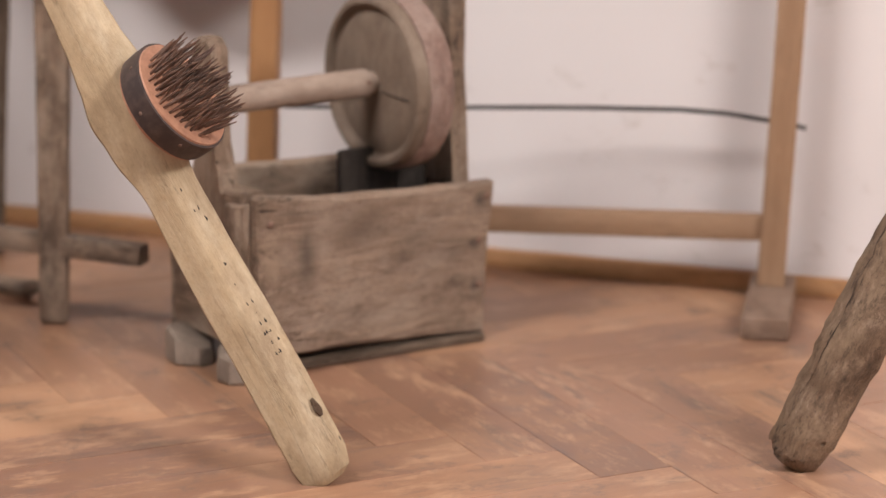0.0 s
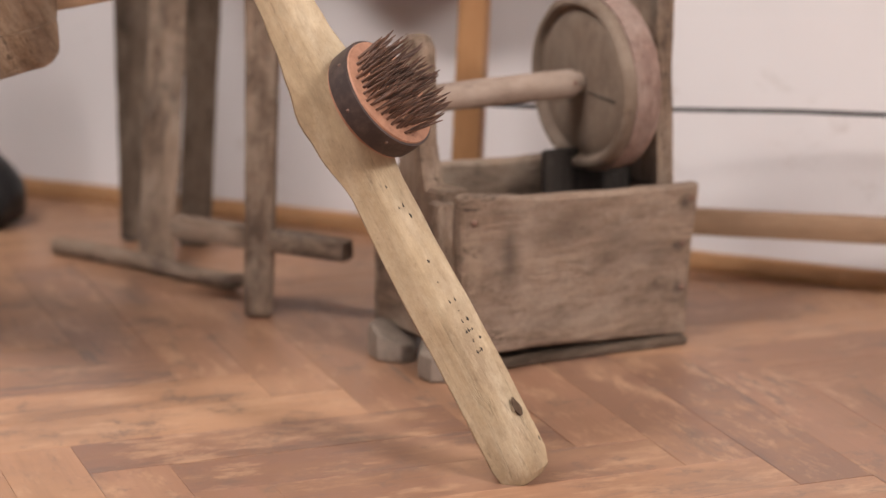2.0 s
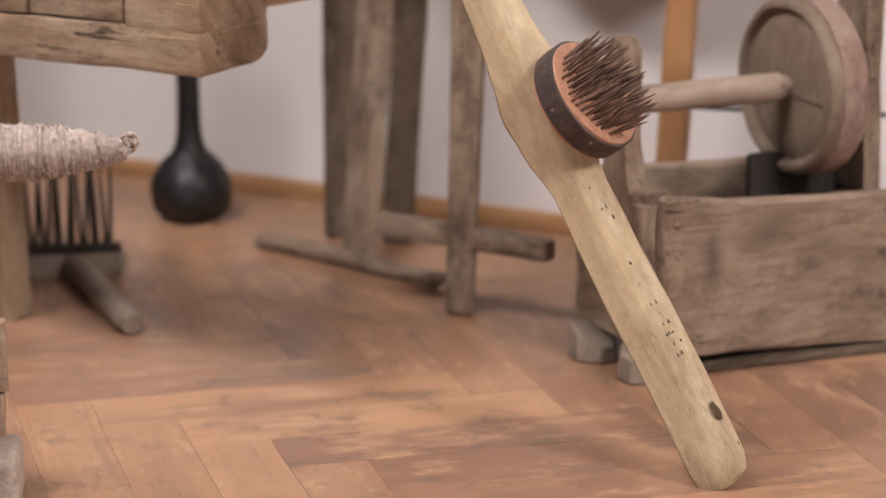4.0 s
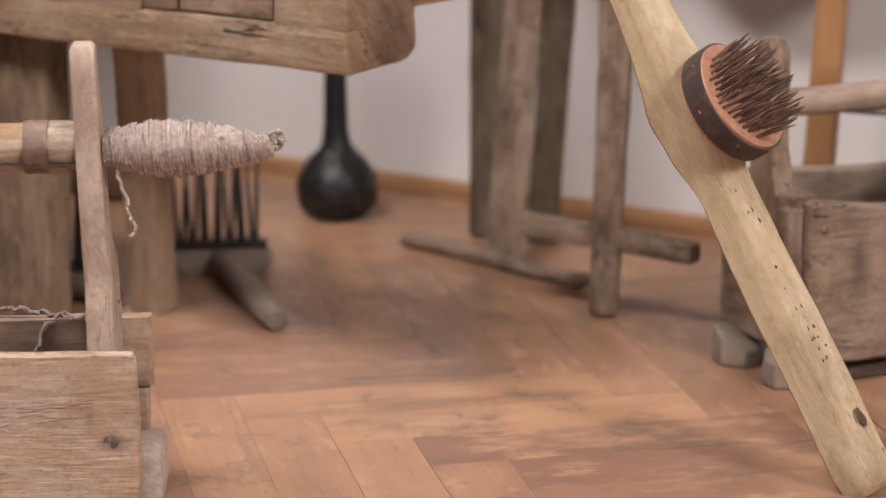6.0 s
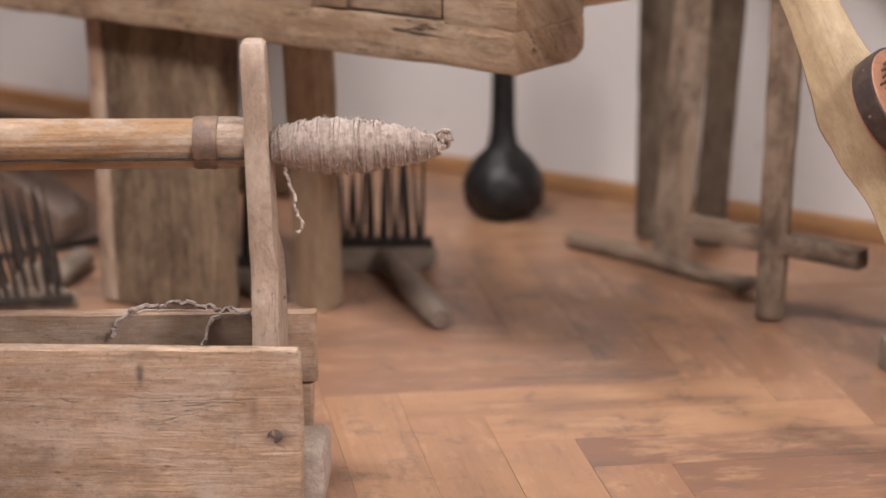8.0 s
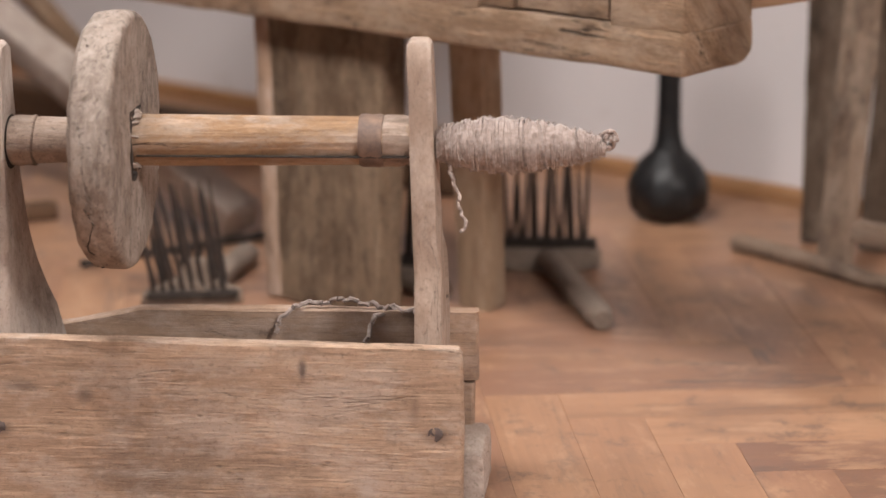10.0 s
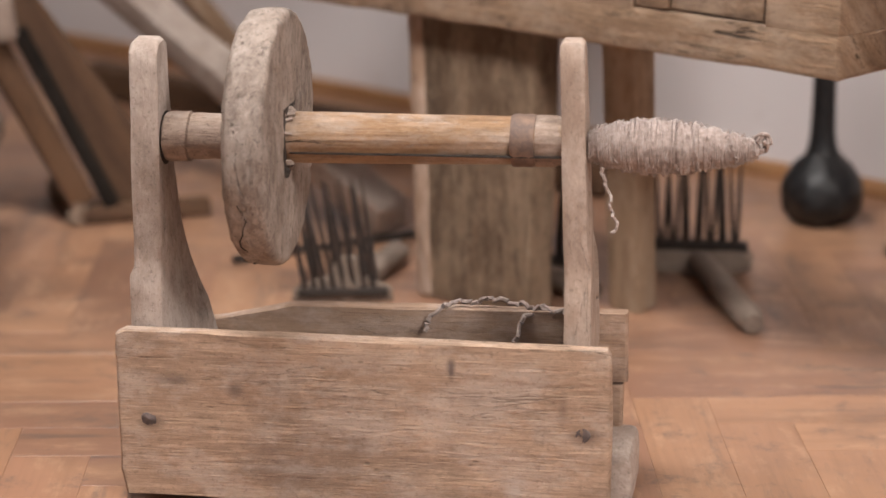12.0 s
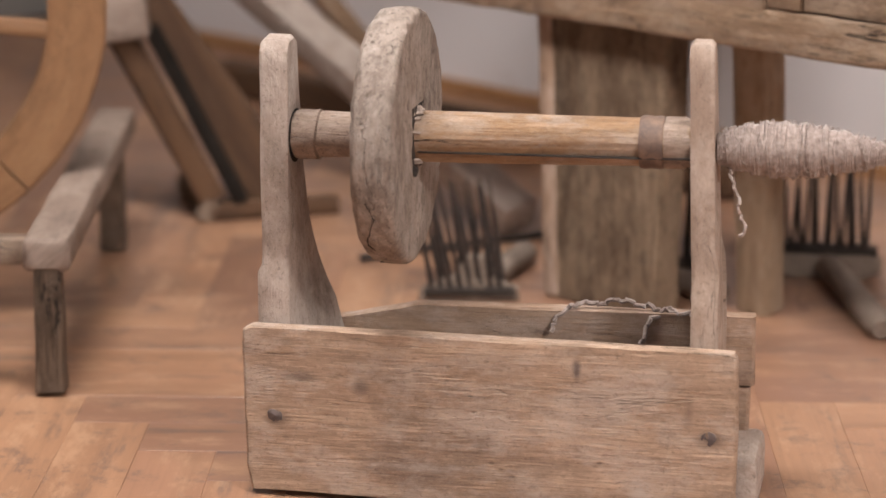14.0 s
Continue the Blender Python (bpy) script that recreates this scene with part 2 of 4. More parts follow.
NAIL = iron("rusty_nail_iron", (0.125, 0.078, 0.063), (0.235, 0.13, 0.092), 0.55, 0.25)
SPIKE = iron("flat_nail_iron", (0.085, 0.066, 0.062), (0.17, 0.13, 0.12), 0.7, 0.1)
TINE = iron("dark_tine_iron", (0.030, 0.024, 0.022), (0.065, 0.043, 0.034), 0.6, 0.25)
BAND = iron("rusted_band_iron", (0.13, 0.09, 0.075), (0.23, 0.15, 0.11), 0.7, 0.25)
BLACK = iron("blackened_flask_skin", (0.005, 0.005, 0.006), (0.016, 0.0145, 0.0145), 0.44, 0.0)
LEATHER = iron("dark_leather_band", (0.035, 0.022, 0.02), (0.065, 0.042, 0.036), 0.55, 0.0)
COPPER = iron("reddish_hackle_board", (0.38, 0.19, 0.12), (0.26, 0.125, 0.08), 0.6, 0.0)
CABLE = iron("black_wire", (0.02, 0.019, 0.02), (0.035, 0.032, 0.032), 0.5, 0.0)


def yarn_material():
    m, n, l, b = mat("undyed_yarn", 0.95, 0.0, 0.1)
    tc = n.new("ShaderNodeTexCoord")
    f = noise_at(n, l, tc.outputs["Object"], 160.0, (1, 1, 1), 4, 0.7)
    g = noise_at(n, l, tc.outputs["Object"], 26.0, (1, 1, 1), 3, 0.6)
    col = blend(n, l, ramp(n, l, f, 0.35, 0.65), (0.235, 0.18, 0.158), (0.415, 0.338, 0.304))
    col = blend(n, l, ramp(n, l, g, 0.5, 0.75, 0.0, 0.45), col, (0.27, 0.205, 0.18))
    l.new(col, b.inputs["Base Color"])
    b.inputs["Sheen Weight"].default_value = 0.3
    relief(n, l, b, f, 0.6, 0.001)
    return m


YARN = yarn_material()


def plaster(name, colour):
    m, n, l, b = mat(name, 0.85, 0.0, 0.2)
    tc = n.new("ShaderNodeTexCoord")
    v = tc.outputs["Object"]
    big = noise_at(n, l, v, 1.6, (1, 1, 1), 4, 0.6)
    scuff = noise_at(n, l, v, 9.0, (1, 1, 1.6), 6, 0.7)
    fine = noise_at(n, l, v, 140.0, (1, 1, 1), 3, 0.6)
    col = blend(n, l, ramp(n, l, big, 0.35, 0.7), colour, tuple(0.93 * c for c in colour))
    col = blend(n, l, ramp(n, l, scuff, 0.60, 0.72, 0.0, 0.5), col, tuple(c * k for c, k in zip(colour, (0.72, 0.68, 0.64))))
    l.new(col, b.inputs["Base Color"])
    relief(n, l, b, fine, 0.25, 0.001)
    return m


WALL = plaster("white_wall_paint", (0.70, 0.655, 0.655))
# Ceiling and unseen walls: colours set dark to hold back bounced light.
CEIL = plaster("dim_unseen_ceiling_paint", (0.32, 0.308, 0.296))
DIM_WALL = plaster("dim_unseen_wall_paint", (0.20, 0.184, 0.170))


def parquet_material():
    m, n, l, b = mat("worn_oak_parquet", 0.42, 0.0, 0.42)
    at = n.new("ShaderNodeAttribute")
    at.attribute_name = "grain"
    oi = n.new("ShaderNodeObjectInfo")
    ge = n.new("ShaderNodeNewGeometry")
    add = n.new("ShaderNodeMath")
    add.operation = "ADD"
    l.new(oi.outputs["Random"], add.inputs[0])
    l.new(ge.outputs["Random Per Island"], add.inputs[1])
    fr = n.new("ShaderNodeMath")
    fr.operation = "FRACT"
    l.new(add.outputs[0], fr.inputs[0])
    rnd = fr.outputs[0]
    shift = n.new("ShaderNodeVectorMath")
    shift.operation = "MULTIPLY_ADD"
    l.new(rnd, shift.inputs[0])
    shift.inputs[1].default_value = (17.3, 9.1, 4.7)
    l.new(at.outputs["Vector"], shift.inputs[2])
    v = shift.outputs[0]
    bands = noise_at(n, l, v, 7.0, (0.2, 3.0, 3.0), 5, 0.6, 0.5)
    fibres = noise_at(n, l, v, 40.0, (0.10, 4.0, 4.0), 4, 0.7)
    cr = n.new("ShaderNodeValToRGB")
    e = cr.color_ramp.elements
    e[0].position, e[0].color = 0.0, (0.180, 0.096, 0.067, 1)
    e[1].position, e[1].color = 1.0, (0.385, 0.212, 0.122, 1)
    for p, c in ((0.15, (0.245, 0.130, 0.087, 1)), (0.5, (0.308, 0.162, 0.100, 1)), (0.8, (0.350, 0.187, 0.109, 1))):
        x = e.new(p)
        x.color = c
    l.new(rnd, cr.inputs["Fac"])
    col = blend(n, l, ramp(n, l, bands, 0.42, 0.66, 0.0, 0.6), cr.outputs["Color"], (0.23, 0.122, 0.072))
    col = blend(n, l, ramp(n, l, fibres, 0.5, 0.75, 0.0, 0.30), col, (0.16, 0.086, 0.054))
    w = n.new("ShaderNodeNewGeometry").outputs["Position"]
    marks = ramp(n, l, noise_at(n, l, v, 7.0, (0.42, 2.6, 1), 6, 0.72), 0.57, 0.66)
    col = blend(n, l, times(n, l, marks, 0.65), col, (0.105, 0.078, 0.068))
    wear = ramp(n, l, noise_at(n, l, w, 3.2, (1, 1, 1), 6, 0.68), 0.5, 0.72)
    col = blend(n, l, times(n, l, wear, 0.7), col, (0.43, 0.25, 0.152))
    grime = ramp(n, l, noise_at(n, l, w, 2.1, (1, 1.3, 1), 5, 0.65), 0.55, 0.75)
    col = blend(n, l, times(n, l, grime, 0.72), col, (0.165, 0.098, 0.068))
    scuff = ramp(n, l, noise_at(n, l, v, 13.0, (0.6, 1.6, 1), 8, 0.78), 0.52, 0.62)
    col = blend(n, l, times(n, l, scuff, 0.6), col, (0.44, 0.265, 0.162))
    dirt = ramp(n, l, noise_at(n, l, w, 12.0, (1, 1, 1), 8, 0.78), 0.54, 0.64)
    col = blend(n, l, times(n, l, dirt, 0.8), col, (0.16, 0.10, 0.075))
    l.new(col, b.inputs["Base Color"])
    l.new(ramp(n, l, wear, 0.0, 1.0, 0.36, 0.56), b.inputs["Roughness"])
    relief(n, l, b, fibres, 0.2, 0.0008)
    return m


PARQUET = parquet_material()
PITCH, _n, _l, _b = mat("dark_floor_bed", 0.9)
_b.inputs["Base Color"].default_value = (0.12, 0.065, 0.04, 1)
PAINT, _n, _l, _b = mat("white_gloss_paint", 0.35)
_b.inputs["Base Color"].default_value = (0.8, 0.79, 0.77, 1)


# ---------- mesh helpers ----------
def grain_layer(bm):
    return bm.verts.layers.float_vector.get("grain") or bm.verts.layers.float_vector.new("grain")


def loft(rings, closed=True, seed=0.0, caps=True):
    """A skin over rings of points; the grain runs from ring to ring."""
    bm = bmesh.new()
    gl = grain_layer(bm)
    off = Vector((seed * 3.71, seed * 1.93, seed * 2.57))
    rows, s, last = [], 0.0, None
    for ring in rings:
        mid = sum((Vector(p) for p in ring), Vector()) / len(ring)
        if last is not None:
            s += (mid - last).length
        last = mid
        row = []
        for p in ring:
            p = Vector(p)
            bv = bm.verts.new(p)
            d = p - mid
            bv[gl] = Vector((s, d.x + 0.37 * d.z, d.y + d.z)) + off
            row.append(bv)
        rows.append(row)
    k = len(rows[0])
    for a, b in zip(rows, rows[1:]):
        for i in range(k if closed else k - 1):
            j = (i + 1) % k
            bm.faces.new((a[i], a[j], b[j], b[i]))
    if caps:
        bm.faces.new(list(reversed(rows[0])))
        bm.faces.new(rows[-1])
    bmesh.ops.recalc_face_normals(bm, faces=bm.faces)
    return bm


def rect_ring(w, d, r, seg=2):
    """A rounded rectangle, w by d, as (u, v) pairs, with points along its sides."""
    out = []
    for cx, cy, a in ((1, 1, 0), (-1, 1, 90), (-1, -1, 180), (1, -1, 270)):
        for i in range(seg + 1):
            t = radians(a + 90 * i / seg)
            out.append((cx * (w / 2 - r) + r * math.cos(t), cy * (d / 2 - r) + r * math.sin(t)))
    full = []
    for i, p in enumerate(out):
        q = out[(i + 1) % len(out)]
        full.append(p)
        n = int(math.dist(p, q) / 0.02)
        for j in range(1, n + 1):
            f = j / (n + 1)
            full.append((p[0] + (q[0] - p[0]) * f, p[1] + (q[1] - p[1]) * f))
    return full


def wobble(bm, amp, freq=14.0, seed=0.0):
    off = Vector((seed * 7.1, seed * 3.3, seed * 5.7))
    for v in bm.verts:
        v.co += noise.noise_vector(v.co * freq + off) * amp + noise.noise_vector(v.co * freq * 4 + off) * amp * 0.35
    return bm


def crust(bm, amp, seed=0.0):
    """Old worn skin: fine unevenness and small pits along the normals."""
    bm.normal_update()
    off = Vector((seed * 4.3, seed * 2.9, seed * 6.1))
    moves = []
    for v in bm.verts:
        a = noise.noise(v.co * 55 + off) + 0.6 * noise.noise(v.co * 150 + off) + 0.35 * noise.noise(v.co * 330 + off)
        pit = max(0.0, noise.noise(v.co * 95 + off * 2) - 0.34) * 5.0
        moves.append(v.normal * amp * (a - pit))
    for v, m in zip(bm.verts, moves):
        v.co += m
    return bm


def timber(p0, p1, w0, d0, w1=None, d1=None, side=None, r=0.004, amp=0.0015, seed=1.0, bow=(0, 0, 0), steps=None):
    """A hewn bar from p0 to p1: w across (along side), d the other way."""
    p0, p1, bow = Vector(p0), Vector(p1), Vector(bow)
    w1, d1 = w1 or w0, d1 or d0
    ax = (p1 - p0).normalized()
    s = Vector(side) if side else Vector((1, 0, 0))
    s = (s - ax * s.dot(ax)).normalized()
    t = ax.cross(s)
    n = steps or max(4, int((p1 - p0).length / 0.03))
    ends = rect_ring(w0, d0, r)
    rings = []
    for i in range(-1, n + 2):
        f = min(max(i / n, 0.0), 1.0)
        inset = r * 0.7 if i in (-1, n + 1) else 0.0
        along = 0.0 if inset else (r * 0.6 if i == 0 else (-r * 0.6 if i == n else 0.0))
        w, d = w0 + (w1 - w0) * f, d0 + (d1 - d0) * f
        c = p0.lerp(p1, f) + bow * 4 * f * (1 - f) + ax * along
        rings.append([c + s * (u * (w - 2 * inset) / w0) + t * (v * (d - 2 * inset) / d0) for u, v in ends])
    return wobble(loft(rings, seed=seed), amp, 14, seed)


def tube(points, radii, sides=12, seed=1.0, amp=0.0, flat=1.0, caps=True):
    """A round bar through points."""
    pts = [Vector(p) for p in points]
    if isinstance(radii, float):
        radii = [radii] * len(pts)
    rings, ref = [], Vector((0.13, 0.41, 0.9))
    for i, p in enumerate(pts):
        ax = (pts[min(i + 1, len(pts) - 1)] - pts[max(i - 1, 0)]).normalized()
        s = ref - ax * ref.dot(ax)
        s = s.normalized() if s.length > 1e-4 else Vector((1, 0, 0))
        ref = s
        t = ax.cross(s)
        rings.append([p + (s * math.cos(q) + t * math.sin(q) * flat) * radii[i] for q in (2 * math.pi * k / sides for k in range(sides))])
    bm = loft(rings, seed=seed, caps=caps)
    return wobble(bm, amp, 20, seed) if amp else bm


def lathe(profile, sides=48, axis="X", seed=1.0, along_grain=False):
    """A turned body: profile of (along, radius)."""
    rings = []
    for a, r in profile:
        ring = []
        for k in range(sides):
            q = 2 * math.pi * k / sides
            ring.append((a, r * math.cos(q), r * math.sin(q)) if axis == "X" else (r * math.cos(q), r * math.sin(q), a))
        rings.append(ring)
    bm = loft(rings, seed=seed)
    if not along_grain:
        gl = grain_layer(bm)
        for v in bm.verts:
            v[gl] = Vector((v.co.z, v.co.y, v.co.x)) + Vector((seed, 2 * seed, 3 * seed))
    return bm


def slab(outline, y0, y1, seed=1.0, r=0.004, amp=0.0012, cell=0.02):
    """A board cut to an outline of (x, z), between y0 and y1; the grain runs along z unless turned."""
    pts = []
    for i, p in enumerate(outline):
        q = outline[(i + 1) % len(outline)]
        n = max(1, int(math.dist(p, q) / cell))
        for j in range(n):
            f = j / n
            pts.append((p[0] + (q[0] - p[0]) * f, p[1] + (q[1] - p[1]) * f))
    cx = sum(p[0] for p in pts) / len(pts)
    cz = sum(p[1] for p in pts) / len(pts)

    def ring(y, inset):
        out = []
        for x, z in pts:
            dx, dz = x - cx, z - cz
            ln = math.hypot(dx, dz) or 1
            out.append((x - dx / ln * inset, y, z - dz / ln * inset))
        return out
    ys = [(y0, r), (y0 + r, 0), ((y0 + y1) / 2, 0), (y1 - r, 0), (y1, r)]
    bm = loft([ring(y, i) for y, i in ys], seed=seed)
    gl = grain_layer(bm)
    for v in bm.verts:
        v[gl] = Vector((v.co.z, v.co.x, v.co.y)) + Vector((seed, 2 * seed, 3 * seed))
    return wobble(bm, amp, 16, seed)


def turn_grain(bm):
    gl = grain_layer(bm)
    for v in bm.verts:
        g = v[gl].copy()
        v[gl] = Vector((g.y, g.x, g.z))
    return bm


def join(*bms):
    out = bmesh.new()
    grain_layer(out)
    for b in bms:
        me = bpy.data.meshes.new("tmp")
        b.to_mesh(me)
        b.free()
        out.from_mesh(me)
        bpy.data.meshes.remove(me)
    return out


def mesh_object(name, bm, material, smooth=True, sharp=38):
    me = bpy.data.meshes.new(name)
    bm.to_mesh(me)
    bm.free()
    me.materials.append(material)
    if smooth:
        me.shade_smooth()
        me.set_sharp_from_angle(angle=radians(sharp))
    return new(name, me)


def part(name, bm, material, parent, label="", smooth=True, sharp=38):
    ob = mesh_object(name, bm, material, smooth, sharp)
    ob.parent = parent
    if label:
        tagged(ob, label)
    return ob


def thing(name, m, label, category, group=""):
    ob = new(name)
    ob.empty_display_size = 0.05
    ob.matrix_world = m
    return tagged(ob, label, category, group)


def box_mesh(x0, x1, y0, y1, z0, z1):
    bm = bmesh.new()
    gl = grain_layer(bm)
    vs = [bm.verts.new((x, y, z)) for x in (x0, x1) for y in (y0, y1) for z in (z0, z1)]
    for v in vs:
        v[gl] = v.co
    for f in ((0, 1, 3, 2), (4, 6, 7, 5), (0, 4, 5, 1), (2, 3, 7, 6), (0, 2, 6, 4), (1, 5, 7, 3)):
        bm.faces.new([vs[i] for i in f])
    return bm


def structure(name, bm, material, m=ROOM, label=""):
    ob = mesh_object(name, bm, material, False)
    ob.matrix_world = m
    return tagged(ob, label, kind="structure")


EYEV = Vector((0, 0, EYE))


def deeper(p, k):
    """The point k times as far again from the eye's stand, on the same line of sight."""
    return EYEV + (Vector(p) - EYEV) * (1 + k)


# ---------- the room ----------
T = 0.2
structure("wall_north", box_mesh(A0 - T, A1 + T, B1, B1 + T, 0, HIGH), WALL, label="white plastered wall behind the tools")
# The walls and ceiling out of view are darkened to deepen the shade.
structure("wall_west", box_mesh(A0 - T, A0, B0 - T, B1, 0, HIGH), DIM_WALL, label="plain unseen side wall, darkened to cut bounced light")
structure("wall_east", box_mesh(A1, A1 + T, B0 - T, B1, 0, HIGH), DIM_WALL, label="plain unseen side wall, darkened to cut bounced light")
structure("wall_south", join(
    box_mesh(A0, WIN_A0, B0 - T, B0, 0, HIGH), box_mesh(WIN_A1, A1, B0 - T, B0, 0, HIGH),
    box_mesh(WIN_A0, WIN_A1, B0 - T, B0, 0, WIN_Z0), box_mesh(WIN_A0, WIN_A1, B0 - T, B0, WIN_Z1, HIGH)), DIM_WALL,
    label="plain unseen wall with a wide window, darkened to cut bounced light")
structure("ceiling", box_mesh(A0 - T, A1 + T, B0 - T, B1 + T, HIGH, HIGH + 0.15), CEIL, label="plain unseen ceiling, darkened to cut bounced light")
structure("floor_bed", box_mesh(A0 - T, A1 + T, B0 - T, B1 + T, -0.2, -0.012), PITCH, label="dark bed under the parquet")
structure("baseboard", join(timber((A0, B1 - 0.008, 0.014), (A1, B1 - 0.008, 0.014), 0.016, 0.03, side=(0, 1, 0), r=0.004, amp=0.0008, steps=160)), SKIRT,
          label="low varnished wooden skirting board").data.shade_smooth()
win = tagged(new("window_1"), "wide white-framed window behind the camera", kind="structure")
win.matrix_world = ROOM
wa, wb = WIN_A0, WIN_A1
part("window_frame", join(*[box_mesh(x - 0.03, x + 0.03, B0 - 0.12, B0 - 0.07, WIN_Z0, WIN_Z1) for x in (wa + 0.03, (wa + wb) / 2, wb - 0.03)],
     *[box_mesh(wa + 0.06, wb - 0.06, B0 - 0.118, B0 - 0.072, z - 0.03, z + 0.03) for z in (WIN_Z0 + 0.03, WIN_Z1 - 0.03)]), PAINT, win, smooth=False)
part("window_sill", box_mesh(wa - 0.05, wb + 0.05, B0 + 0.001, B0 + 0.14, WIN_Z0 - 0.04, WIN_Z0 - 0.005), PAINT, win, smooth=False)
for la, lb, watts in LAMPS:
    cl = thing("ceiling_light", ROOM @ pose(la, lb, HIGH), "long white ceiling light fitting, switched on", "ceiling light", "ceiling lights")
    part("housing", box_mesh(-0.8, 0.8, -0.42, 0.42, -0.10, 0.0), PAINT, cl, smooth=False)


# ---------- the winder with its flywheel and yarn ----------
def winder():
    w = thing("bobbin_winder", pose(-1.4428, 2.400, 0, 0, 0, 15.04),
              "old wooden bobbin winder with flywheel and yarn, on the parquet", "bobbin winder")
    front = slab([(0.003, 0.006), (0.30, 0.004), (0.553, 0.006), (0.5535, 0.10), (0.552, 0.192), (0.548, 0.1985), (0.40, 0.1992), (0.2, 0.1998), (0.004, 0.1998), (-0.0055, 0.195), (-0.0065, 0.178), (-0.0052, 0.13), (-0.0045, 0.085), (-0.0030, 0.05), (-0.0036, 0.035), (-0.0012, 0.028)], 0.0, 0.021, 1.0, 0.003, 0.0011)
    part("front_board", turn_grain(front), FRONT, w, "pale pine front board with two nail heads")
    back = slab([(0.02, 0.1195), (0.559, 0.1195), (0.559, 0.201), (0.30, 0.1985), (0.165, 0.1965), (0.135, 0.189), (0.085, 0.177), (0.02, 0.168)], 0.144, 0.166, 2.0, 0.003, 0.0014)
    part("back_board", turn_grain(back), BOX, w)
    part("lower_back_board", turn_grain(slab([(0.02, 0.01), (0.554, 0.01), (0.554, 0.1155), (0.02, 0.1155)], 0.146, 0.166, 3.0, 0.003)), BOX, w)
    part("bottom_board", timber((0.02, 0.083, 0.022), (0.55, 0.083, 0.022), 0.12, 0.018, side=(0, 1, 0), seed=4), OLD, w)
    part("end_board", timber((0.028, 0.083, 0.015), (0.028, 0.083, 0.19), 0.12, 0.022, side=(0, 1, 0), seed=4.4), OLD, w)
    part("runner", timber((0.548, 0.03, 0.033), (0.548, 0.158, 0.033), 0.05, 0.064, side=(1, 0, 0), r=0.008, amp=0.004, seed=5), DUSTY, w)
    part("runner", timber((0.04, 0.03, 0.012), (0.04, 0.15, 0.012), 0.05, 0.022, side=(1, 0, 0), r=0.006, amp=0.002, seed=6), DUSTY, w)
    prof = [(0.0235, 0.05), (0.0235, 0.254), (0.0275, 0.264), (0.0285, 0.40), (0.034, 0.53), (0.042, 0.541), (0.066, 0.543), (0.078, 0.535),
            (0.086, 0.46), (0.094, 0.38), (0.105, 0.31), (0.120, 0.255), (0.143, 0.20), (0.143, 0.05)]
    for x0, x1, seed in ((0.011, 0.043, 7.0), (0.497, 0.527, 8.0)):
        bm = slab(prof, -x1, -x0, seed, 0.004, 0.0009)
        bmesh.ops.rotate(bm, verts=bm.verts, cent=(0, 0, 0), matrix=Matrix.Rotation(radians(90), 3, "Z"))
        for v in bm.verts:
            v.co.z = 0.3 + (v.co.z - 0.3) * (0.915 if x0 < 0.1 else 0.955) if v.co.z > 0.3 else v.co.z
            if x0 < 0.1 and v.co.z < 0.257 and v.co.x < 0.5 * (x0 + x1):
                v.co.x -= 0.004
            foot = min(1.0, max(0.0, (0.44 - v.co.z) / 0.28))
            if x0 < 0.1 and v.co.x > 0.02:
                v.co.x += 0.036 * foot * foot * max(0.0, v.co.y - 0.03) / 0.11
            if x0 > 0.1:
                v.co.x -= 0.009 * max(0.0, v.co.z - 0.26) / 0.27 + (0.004 if v.co.x > 0.51 and v.co.z > 0.3 else 0.0)
        part("upright", bm, DUSTY if x0 < 0.1 else SLIM, w, "dusty upright with a flared foot" if x0 < 0.1 else "slim worn upright with a cut step")
    ay, az = 0.060, 0.4115
    RISE = 0.015
    shaft = []
    for x, r in ((0.180, 0.026), (0.188, 0.0272), (0.25, 0.0268), (0.35, 0.0260), (0.44, 0.0256), (0.497, 0.0250), (0.499, 0.024)):
        shaft.append([(x, ay + r * (u / 0.5) * 0.96, az + r * (v / 0.5)) for u, v in rect_ring(1.0, 1.0, 0.40, 4)])
    bm = loft(shaft, seed=9.0)
    bmesh.ops.rotate(bm, verts=bm.verts, cent=(0, ay, az), matrix=Matrix.Rotation(radians(24), 3, "X"))
    for v in bm.verts:
        v.co.z += RISE * (v.co.x - 0.045)
    sh = part("axle", wobble(bm, 0.001, 18, 9), SHAFT, w, "polished orange-brown axle with a long dark crack")
    part("crack", timber((0.19, ay - 0.0235, az - 0.0115), (0.497, ay - 0.0238, az - 0.0070), 0.0046, 0.0020, side=(0, 1, 0), r=0.0006, amp=0.0011, seed=2), DARKW, sh)
    part("axle_end", place_x(lathe([(0.043, 0.024), (0.0455, 0.0275), (0.052, 0.0290), (0.066, 0.0285), (0.072, 0.0292), (0.0735, 0.0262), (0.080, 0.0272), (0.10, 0.0255), (0.14, 0.0255)], 24, seed=3, along_grain=True), ay, az, 0.0034), STUB, w, "rough ringed end of the axle")
    # Dark ring set low: the shadow crescent beside the axle end, as a solid.
    part("bearing_shade", place_x(lathe([(0.041, 0.012), (0.041, 0.0300), (0.0436, 0.0305), (0.0440, 0.028), (0.0440, 0.012)], 24, seed=5), ay + 0.003, az - 0.003, 0.001), DARKW, w, "dark ring standing in for shade round the axle end")
    part("iron_band", place_x(lathe([(0.435, 0.0258), (0.435, 0.0288), (0.440, 0.0302), (0.448, 0.0290), (0.456, 0.0300), (0.461, 0.0290), (0.461, 0.0258)], 32, seed=3), ay, az + 0.006, 0.0014), BAND, sh, "rusted iron band")
    tip = []
